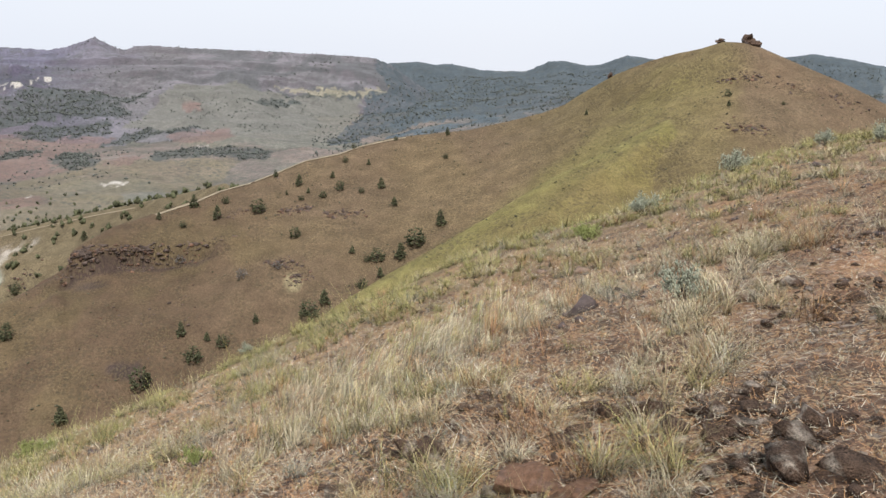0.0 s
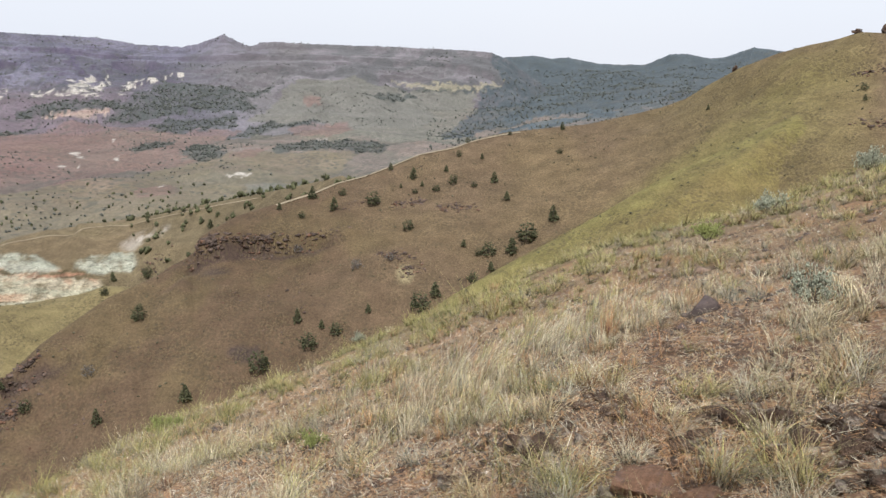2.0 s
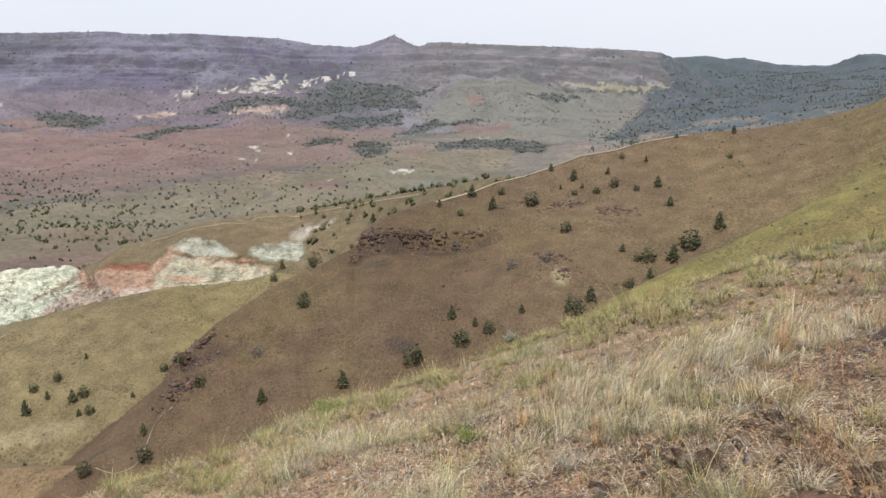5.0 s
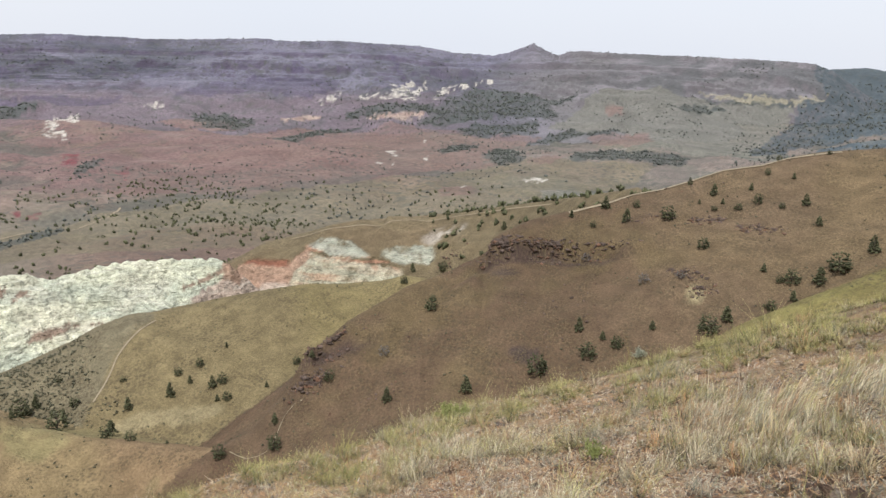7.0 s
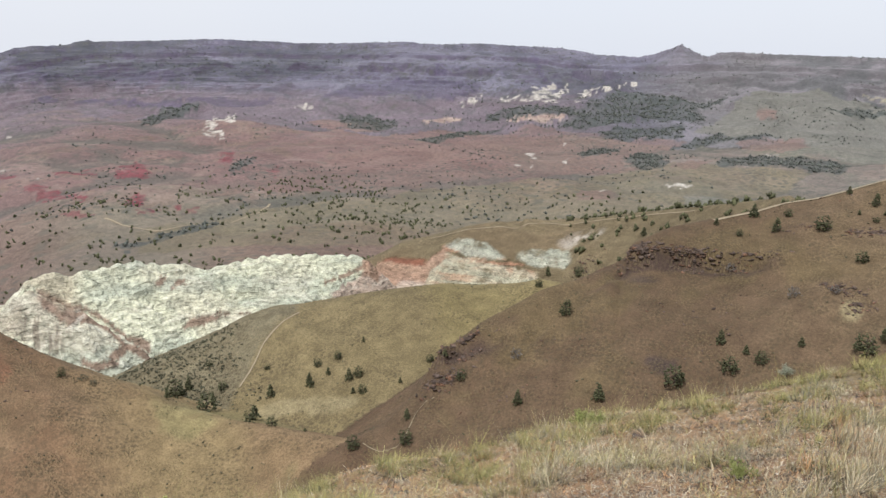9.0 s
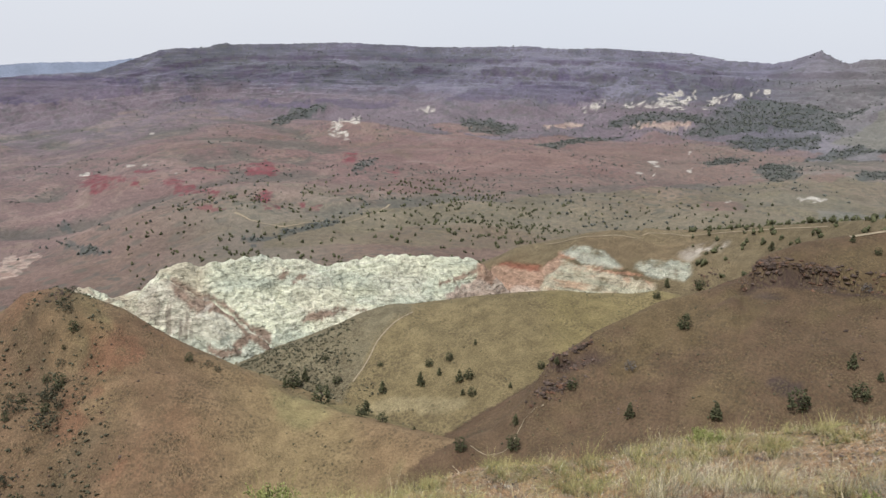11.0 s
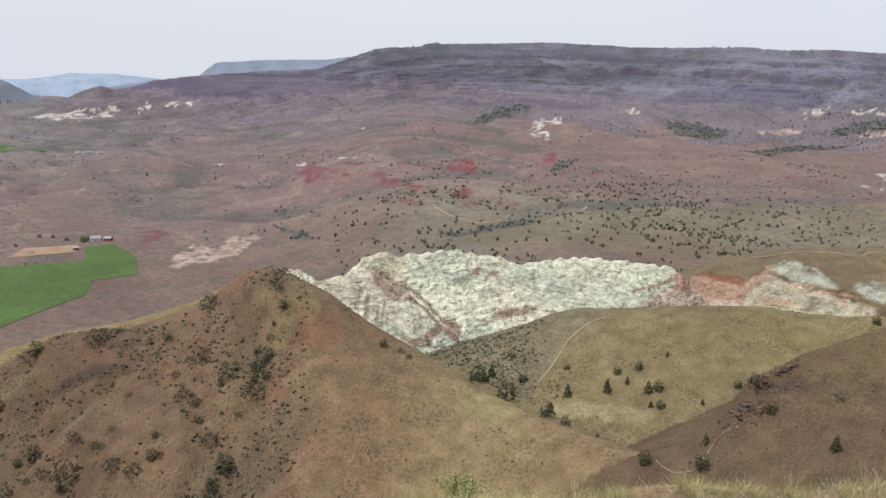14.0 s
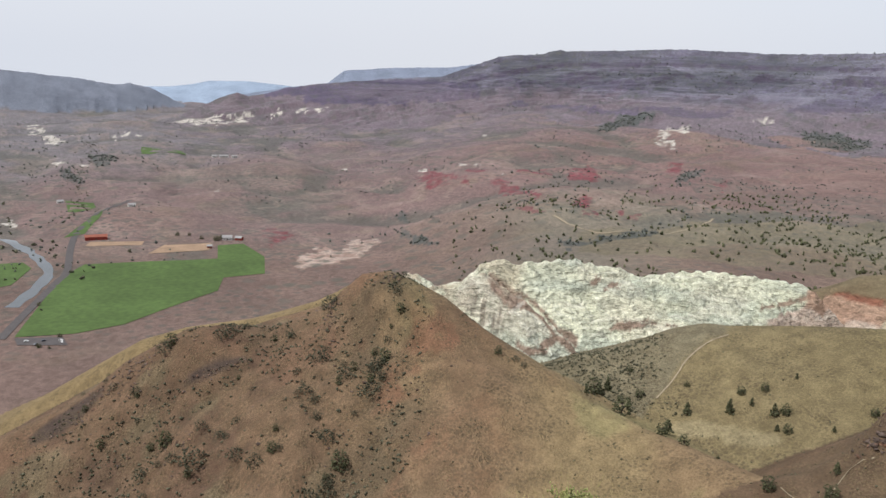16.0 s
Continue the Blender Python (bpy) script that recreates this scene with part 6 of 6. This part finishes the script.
def blades(root, turn, lean, length, width, bend, tint, far=False):
    """Curved tapering grass blades, thatch and the shade between tufts both darkening the root: two segments each, or
    one where they stand far off.
    """
    n = len(root)
    t = np.array([0.0, 1.0]) if far else np.array([0.0, 0.55, 1.0])
    dirx, diry = np.cos(turn), np.sin(turn)
    out = (np.sin(lean)[:, None] * t + (bend[:, None] * t ** 2)) * length[:, None]
    up = (np.cos(lean)[:, None] * t - 0.45 * np.abs(bend)[:, None] * t ** 2.5) * length[:, None]
    mid = np.stack([root[:, None, 0] + dirx[:, None] * out, root[:, None, 1] + diry[:, None] * out, root[:, None, 2] + up], -1)
    side = np.stack([-diry, dirx, np.zeros(n)], -1)[:, None] * (width[:, None] * (1 - t ** 2 * 0.8))[..., None] * 0.5
    left, right = mid - side, mid + side
    if far:
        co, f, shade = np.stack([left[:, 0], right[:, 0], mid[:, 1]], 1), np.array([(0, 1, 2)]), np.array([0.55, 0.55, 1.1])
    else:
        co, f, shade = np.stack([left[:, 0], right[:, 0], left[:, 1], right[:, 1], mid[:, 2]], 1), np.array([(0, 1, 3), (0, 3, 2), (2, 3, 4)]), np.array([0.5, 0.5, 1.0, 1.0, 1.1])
    k = len(shade)
    faces = (f[None] + k * np.arange(n)[:, None, None]).reshape(-1, 3)
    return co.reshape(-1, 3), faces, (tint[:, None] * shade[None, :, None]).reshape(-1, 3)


def near_points(n, gen, keep, r0=1.6, r1=30.0):
    az = gen.uniform(-34, 66, n)
    r = np.sqrt(gen.uniform(r0 ** 2, r1 ** 2, n))
    a = np.radians(az)
    x, y = -r * np.sin(a), r * np.cos(a)
    frac = r / line(NEAR_EDGE, az, 1)
    ok = (frac < 1.35) & (gen.random(n) < keep(az, r, x, y, frac))
    return az[ok], r[ok], x[ok], y[ok], frac[ok]


HEAPS = ((-21.5, 4.0, 0.5, 90), (-26.5, 6.3, 0.8, 70), (-27.5, 8.2, 0.9, 50), (-24, 3.3, 0.4, 50), (-9.5, 4.0, 0.4, 40), (-2.5, 5.0, 0.5, 40), (-14, 4.6, 0.5, 40), (3.5, 4.6, 0.5, 40), (-5, 3.4, 0.4, 40))


def stone_free(x, y):
    """1 on soil where grass can root, 0 among the rocks."""
    free = np.ones(x.shape)
    for b, d, w in [(b, d, 0.07 + 0.34 * s) for b, d, s in NEAR_ROCKS] + [(b, d, w * 0.45) for b, d, w, _ in HEAPS]:
        # grass just in front of a rock would hide it too
        for near in (0.0, 0.25):
            dx, dy = x + (d - near) * math.sin(radians(b)), y - (d - near) * math.cos(radians(b))
            free = np.minimum(free, ease(0.6, 1.2, np.hypot(dx, dy) / w))
    return free


STRAW, BLOND, GREEN, GREY_G, RUST = np.array((0.46, 0.375, 0.21)), np.array((0.58, 0.51, 0.345)), np.array((0.36, 0.345, 0.12)), np.array((0.37, 0.35, 0.26)), np.array((0.44, 0.25, 0.12))


def tufts(n, gen, keep, size, count, name, label, green=1.0, far=False):
    az, r, x, y, frac = near_points(n, gen, keep, *((6.5, 30.0) if far else (1.6, 10.0)))
    z = land(az, r)[0]
    m = len(az)
    pick = gen.random(m)
    g = np.clip(ease(0.35, 0.95, frac) * 0.85 + fbm(x, y, 3.5, 2, 91) * 0.45 + 0.12, 0, 0.95) * green
    base = np.where((pick < g)[:, None], GREEN * 0.75 + STRAW * 0.25, np.where((pick < g + (1 - g) * 0.45)[:, None], BLOND, np.where((pick < g + (1 - g) * 0.72)[:, None], STRAW, np.where((pick < g + (1 - g) * 0.88)[:, None], GREY_G, RUST))))
    base = base * gen.uniform(0.62, 1.3, (m, 1))
    s = size * gen.lognormal(-0.1, 0.38, m)
    k = np.maximum(6, (count * gen.uniform(0.6, 1.3, m) * np.clip(9 / (r + 2), 0.4, 1.9)).astype(int))
    idx = np.repeat(np.arange(m), k)
    q = len(idx)
    root = np.stack([x[idx] + gen.normal(0, 0.11, q) * s[idx], y[idx] + gen.normal(0, 0.11, q) * s[idx], z[idx] - 0.01], -1)
    turn = gen.uniform(0, 6.283, q)
    # the wind lays the grass over, up the slope
    wind = 0.35 + 0.35 * fbm(x, y, 4, 2, 93)[idx]
    vx, vy = np.cos(turn) * 0.7 + wind * 1.3, np.sin(turn) * 0.7 + wind * 0.5
    turn = np.arctan2(vy, vx)
    lean = np.clip(np.hypot(vx, vy), 0.05, 1.2) * gen.uniform(0.5, 1.0, q)
    length = s[idx] * gen.uniform(0.55, 1.1, q)
    # short dark blades stand for dead thatch and for shaded gaps at the base
    dark_base = gen.random(q) < 0.22
    length = np.where(dark_base, length * 0.4, length)
    width = (0.0013 + (0.00042 if far else 0.00024) * r[idx]) * gen.uniform(0.7, 1.4, q)
    tint = base[idx] * gen.uniform(0.4, 1.5, (q, 1)) + gen.normal(0, 0.015, (q, 3))
    tint = np.where(dark_base[:, None], np.array((0.075, 0.056, 0.042)) * gen.uniform(0.6, 1.4, (q, 1)), tint)
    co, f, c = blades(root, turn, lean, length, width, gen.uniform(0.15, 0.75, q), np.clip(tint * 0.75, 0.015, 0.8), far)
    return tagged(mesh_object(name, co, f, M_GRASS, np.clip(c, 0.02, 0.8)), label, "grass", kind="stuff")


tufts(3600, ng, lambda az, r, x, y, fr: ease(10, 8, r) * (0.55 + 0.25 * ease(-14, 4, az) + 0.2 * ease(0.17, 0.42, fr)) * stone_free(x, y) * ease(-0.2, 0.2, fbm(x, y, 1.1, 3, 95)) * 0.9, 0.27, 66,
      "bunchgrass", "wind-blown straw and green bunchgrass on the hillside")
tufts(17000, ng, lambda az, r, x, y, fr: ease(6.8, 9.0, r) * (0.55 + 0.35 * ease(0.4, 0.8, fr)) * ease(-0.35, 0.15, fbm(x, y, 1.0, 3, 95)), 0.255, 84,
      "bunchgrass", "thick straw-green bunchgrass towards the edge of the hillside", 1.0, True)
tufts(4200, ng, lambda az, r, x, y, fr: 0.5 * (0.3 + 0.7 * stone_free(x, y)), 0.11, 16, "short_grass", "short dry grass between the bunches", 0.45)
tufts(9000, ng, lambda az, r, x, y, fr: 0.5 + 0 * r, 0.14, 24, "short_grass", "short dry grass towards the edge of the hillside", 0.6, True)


def litter(n, gen):
    az, r, x, y, frac = near_points(n, gen, lambda az, r, x, y, fr: np.clip(4.0 / r, 0.1, 1), 1.6, 14.0)
    m = len(az)
    root = np.stack([x, y, land(az, r)[0] + gen.uniform(0.004, 0.03, m)], -1)
    # the near-black share stands in for deep shadow between the straws
    pick = gen.random(m)[:, None]
    tint = np.where(pick < 0.18, np.array((0.66, 0.57, 0.42)), np.where(pick < 0.62, RUST, np.where(pick < 0.70, GREY_G, np.array((0.05, 0.036, 0.03))))) * gen.uniform(0.6, 1.25, (m, 1))
    long = gen.lognormal(-3.1, 0.6, m)
    co, f, c = blades(root, gen.uniform(0, 6.283, m), gen.uniform(1.1, 1.55, m), long, gen.uniform(0.0014, 0.0034, m) * (1 + 0.12 * r), gen.uniform(-0.2, 0.3, m), tint / 0.8, True)
    return tagged(mesh_object("dry_litter", co, f, M_GRASS, np.clip(c, 0.02, 0.8)), "fallen dry straw and rusty litter on the soil", "litter", kind="stuff")


litter(520000, ng)


def stones(n, gen):
    az, r, x, y, frac = near_points(n, gen, lambda az, r, x, y, fr: ease(-0.1, 0.5, fbm(x, y, 1.8, 3, 97) + ease(-5, -25, az) * 0.4) * np.clip(5 / r, 0.15, 1))
    s = 0.017 * gen.lognormal(0, 0.65, len(az))
    co, f, counts = boulders(np.stack([x, y, land(az, r)[0] + s * 0.1], -1), s, gen, 0.8)
    pick = np.where(s > 0.025, gen.random(len(az)) * 0.84, gen.random(len(az)))[:, None]
    tint = np.where(pick < 0.6, np.array((0.085, 0.066, 0.06)), np.where(pick < 0.85, np.array((0.22, 0.155, 0.115)), np.array((0.62, 0.58, 0.51))))
    return tagged(mesh_object("small_stones", co, f, M_STONE, np.repeat(tint, counts, 0)), "loose dark and lichen-white stones on the hillside", "stones", kind="stuff")


stones(22000, ng)


def field_rock(seed, mat):
    """An angular broken rock with worn edges."""
    gen = np.random.default_rng(seed)
    bm = bmesh.new()
    pts = gen.normal(0, 1, (11, 3))
    pts /= np.abs(pts).max(1, keepdims=True)
    for q in pts * gen.uniform(0.8, 1.0, (11, 1)) * np.array([0.72, 0.5, 0.42]):
        bm.verts.new(q)
    bmesh.ops.convex_hull(bm, input=bm.verts[:])
    bmesh.ops.delete(bm, geom=[v for v in bm.verts if not v.link_faces], context="VERTS")
    bmesh.ops.bevel(bm, geom=bm.edges[:], offset=0.014, segments=1, affect="EDGES")
    bmesh.ops.triangulate(bm, faces=bm.faces[:])
    bmesh.ops.subdivide_edges(bm, edges=[e for e in bm.edges if e.calc_length() > 0.2], cuts=2)
    bmesh.ops.triangulate(bm, faces=bm.faces[:])
    for v in bm.verts:
        v.co *= 1 + 0.14 * noise.noise(v.co * 4 + Vector((seed, 0, 0))) + 0.10 * noise.noise(v.co * 11)
    me = bpy.data.meshes.new("rock")
    bm.to_mesh(me)
    bm.free()
    me.materials.append(mat)
    return me


rock_kinds = [(field_rock(1, M_REDROCK), "rust-brown angular rock on the dry hillside"), (field_rock(2, M_DARKROCK), "dark lichen-spotted rock in the grass"),
              (field_rock(3, M_ROCK), "brown weathered rock in the grass"), (field_rock(4, M_DARKROCK), "dark broken basalt rock in the grass")]
for i, (b, d, s) in enumerate(NEAR_ROCKS):
    me, label = rock_kinds[0 if i < 2 else 1 + i % 3]
    ob = new("rock", me)
    p = polar(b, d)
    s *= 0.8 if i < 2 else 0.32 * ng.uniform(0.6, 1.25)
    ob.matrix_basis = Matrix.LocRotScale((p.x, p.y, p.z + s * 0.14), Euler((ng.uniform(-0.4, 0.4), ng.uniform(-0.4, 0.4), ng.uniform(0, 6.28))), Vector((s, s, s)))
    tagged(ob, label, "rock", "rocks on the hillside")
# heaps of broken rock showing through the turf
for b, d, w, n in HEAPS:
    c = polar(b, d)
    xy = ng.normal(0, w * 0.5, (n, 2)) + np.array([c.x, c.y])
    s = 0.028 * ng.lognormal(0, 0.6, n)
    co, f, _ = boulders(np.column_stack([xy, heights_at(xy) + s * 0.35]), s, ng, 0.9)
    tagged(mesh_object("rock_heap", co, f, M_DARKROCK), "heap of dark broken stones in the turf", "stones", kind="stuff")


def sagebrush(size, seed, mat, name, label, place):
    """A low bush: woody stems that fork from the base, a crown of small leaf tufts."""
    gen = np.random.default_rng(seed)
    bush = new(name)
    bm = bmesh.new()
    tips = []
    for i in range(16):
        t, tilt = gen.uniform(0, 6.283), gen.uniform(0.15, 1.0)
        ln = size * gen.uniform(0.6, 1.0)
        a, b = Vector((0, 0, -0.03)), Vector((math.cos(t) * math.sin(tilt), math.sin(t) * math.sin(tilt), math.cos(tilt))) * ln
        tips.append(b)
        q = (b - a).to_track_quat("Z", "Y").to_matrix()
        ra, rb = size * 0.022, size * 0.007
        lo = [bm.verts.new(a + q @ Vector((ra * math.cos(k * 1.571), ra * math.sin(k * 1.571), 0))) for k in range(4)]
        hi = [bm.verts.new(b + q @ Vector((rb * math.cos(k * 1.571), rb * math.sin(k * 1.571), 0))) for k in range(4)]
        for k in range(4):
            bm.faces.new((lo[k], lo[(k + 1) % 4], hi[(k + 1) % 4], hi[k]))
    part("stems", bm, M_BARK, bush, "grey woody stems")
    n = 800
    tip = np.array([tips[k][:] for k in gen.integers(0, len(tips), n)])
    c = tip * gen.uniform(0.55, 1.05, (n, 1)) + gen.normal(0, size * 0.09, (n, 3))
    c[:, 2] = np.maximum(c[:, 2], 0.1 * size)
    co, f = clumps(c, size * gen.uniform(0.014, 0.032, n), gen, 1.9)
    mesh_object("leaves", co, f, mat, parent=bush)
    bush.matrix_basis = pose(place.x, place.y, place.z, 0, 0, gen.uniform(0, 360))
    return tagged(bush, label, "bush")


for i, (b, d, s) in enumerate(SAGE_BUSHES):
    sagebrush(s, 60 + i, M_SAGE, "sagebrush", "grey-green sagebrush among the dry grass", polar(b, d))
for i, (b, d, s) in enumerate(GREEN_BUSHES):
    sagebrush(s, 80 + i, M_RABBIT, "green_bush", "fresh green bush at the edge of the hillside", polar(b, d))


# ---- farm and car park in the valley ----
M_REDWALL = material("red_barn_boards", (0.30, 0.055, 0.04), vary=0.15, scale=0.8, bump=0.02)
M_ROOF = material("weathered_tin_roof", (0.40, 0.39, 0.38), vary=0.15, scale=0.6, rough=0.5, metal=0.3)
M_RUSTROOF = material("rusty_roof", (0.33, 0.11, 0.07), vary=0.2, scale=0.6, rough=0.6)
M_WHITEWALL = material("white_boards", (0.72, 0.70, 0.66), vary=0.1, scale=1.0)
M_GLASS = material("window_glass", (0.05, 0.06, 0.07), rough=0.15, vary=0.05, spec=0.5, bump=0)
M_CAR_WHITE = material("white_car_paint", (0.75, 0.75, 0.74), rough=0.3, vary=0.04, spec=0.5, bump=0)
M_CAR_DARK = material("dark_car_paint", (0.08, 0.09, 0.11), rough=0.3, vary=0.04, spec=0.5, bump=0)
M_TYRE = material("tyre_rubber", (0.03, 0.03, 0.03), vary=0.1, bump=0)


def box(bm, x0, x1, y0, y1, z0, z1):
    v = [bm.verts.new(p) for p in ((x0, y0, z0), (x1, y0, z0), (x1, y1, z0), (x0, y1, z0), (x0, y0, z1), (x1, y0, z1), (x1, y1, z1), (x0, y1, z1))]
    for q in ((3, 2, 1, 0), (4, 5, 6, 7), (0, 1, 5, 4), (1, 2, 6, 5), (2, 3, 7, 6), (3, 0, 4, 7)):
        bm.faces.new([v[i] for i in q])


def house(name, w, d, h, rise, wall_mat, roof_mat, label, bearing, dist, turn):
    ob = new(name)
    bm = bmesh.new()
    v = [bm.verts.new(p) for p in ((-w / 2, -d / 2, -0.5), (w / 2, -d / 2, -0.5), (w / 2, d / 2, -0.5), (-w / 2, d / 2, -0.5),
                                   (-w / 2, -d / 2, h), (w / 2, -d / 2, h), (w / 2, d / 2, h), (-w / 2, d / 2, h), (-w / 2, 0, h + rise), (w / 2, 0, h + rise))]
    for q in ((3, 2, 1, 0), (0, 1, 5, 4), (2, 3, 7, 6), (1, 2, 6, 9, 5), (3, 0, 4, 8, 7), (4, 5, 9, 8), (6, 7, 8, 9)):
        bm.faces.new([v[i] for i in q])
    part("wall", bm, wall_mat, ob)
    bm = bmesh.new()
    for s in (-1, 1):
        a = [(-w / 2 - 0.5, s * (d / 2 + 0.6), h - 0.25), (w / 2 + 0.5, s * (d / 2 + 0.6), h - 0.25), (w / 2 + 0.5, 0, h + rise + 0.12), (-w / 2 - 0.5, 0, h + rise + 0.12)]
        lo, hi = [bm.verts.new(p) for p in a], [bm.verts.new((p[0], p[1], p[2] + 0.2)) for p in a]
        bm.faces.new(hi), bm.faces.new(lo[::-1])
        for k in range(4):
            bm.faces.new((lo[k], lo[(k + 1) % 4], hi[(k + 1) % 4], hi[k]))
    bmesh.ops.recalc_face_normals(bm, faces=bm.faces[:])
    part("roof", bm, roof_mat, ob)
    bm = bmesh.new()
    box(bm, -1.0, 1.0, -d / 2 - 0.06, -d / 2 + 0.02, 0, 2.2)
    part("door", bm, M_BARK, ob)
    for x in (-w * 0.3, w * 0.3):
        bm = bmesh.new()
        box(bm, x - 0.7, x + 0.7, -d / 2 - 0.05, -d / 2 + 0.02, 1.0, 2.1)
        part("window", bm, M_GLASS, ob)
    p = polar(bearing, dist)
    ob.matrix_basis = pose(p.x, p.y, p.z + 0.3, 0, 0, turn)
    return tagged(ob, label, "building")


house("barn", 30, 12, 4.5, 2.2, M_REDWALL, M_RUSTROOF, "long red barn beside the green field", 92.3, 1262, 92)
house("farmhouse", 14, 9, 4.0, 2.5, M_WHITEWALL, M_ROOF, "white farmhouse with a pale roof among trees", 83.9, 1232, 84)
house("farmhouse", 10, 8, 3.5, 2.2, M_REDWALL, M_ROOF, "small red farm building beside the white house", 83.1, 1228, 60)
house("shed", 7, 6, 3.0, 1.5, M_REDWALL, M_ROOF, "red shed at the edge of the field", 85.1, 1180, 85)
for b, d, w in ((84.0, 2100, 22), (84.6, 2105, 12), (83.3, 2110, 12), (90.0, 1490, 12), (94.3, 1560, 10)):
    house("farmhouse", w, 9, 3.5, 2.0, M_WHITEWALL, M_ROOF, "far pale farm building in the valley", b, d, b + 10)
fg = np.random.default_rng(55)
yard = juniper(91, "round", "yard_tree")
plant([yard], ((84.6, 1226, 9.0), (84.3, 1236, 8.0), (85.6, 1240, 6.0), (90.3, 1170, 6.0), (94.9, 830, 5.0), (96.2, 806, 4.5), (87.2, 1265, 6.0), (86.4, 1262, 6.0), (95.6, 800, 3.0)),
      "dark leafy tree beside the farm and the road", "tree", "valley trees", fg, 2, 10)
for c in list(yard.children):
    bpy.data.objects.remove(c)
bpy.data.objects.remove(yard)


def car(mat, label, bearing, dist, turn):
    ob = new("car")
    bm = bmesh.new()
    prof = ((-2.2, 0.3), (2.2, 0.3), (2.2, 0.85), (1.2, 0.95), (0.6, 1.5), (-1.3, 1.5), (-2.0, 0.95), (-2.2, 0.9))
    a = [bm.verts.new((x, -0.9, z)) for x, z in prof]
    b = [bm.verts.new((x, 0.9, z)) for x, z in prof]
    bm.faces.new(a), bm.faces.new(b[::-1])
    for k in range(len(prof)):
        bm.faces.new((a[k], b[k], b[(k + 1) % len(prof)], a[(k + 1) % len(prof)]))
    bmesh.ops.recalc_face_normals(bm, faces=bm.faces[:])
    part("body", bm, mat, ob)
    for y in (-0.92, 0.92):
        bm = bmesh.new()
        box(bm, -1.2, 0.55, y - 0.01, y + 0.01, 1.0, 1.4)
        part("window", bm, M_GLASS, ob)
        for x in (-1.35, 1.35):
            bm = bmesh.new()
            bmesh.ops.create_cone(bm, cap_ends=True, segments=14, radius1=0.33, radius2=0.33, depth=0.22, matrix=Matrix.Translation((x, y * 0.9, 0.33)) @ Matrix.Rotation(math.pi / 2, 4, "X"))
            part("wheel", bm, M_TYRE, ob)
    p = polar(bearing, dist)
    ob.matrix_basis = pose(p.x, p.y, p.z + 0.47, 0, 0, turn)
    return tagged(ob, label, "car", "cars in the car park")


for i, (b, d) in enumerate(((94.8, 812), (94.85, 818), (96.9, 826), (95.9, 822), (96.4, 814))):
    car(M_CAR_WHITE if i < 3 else M_CAR_DARK, "white parked car on the asphalt" if i < 3 else "dark parked car on the asphalt", b, d, 20 + 35 * i)
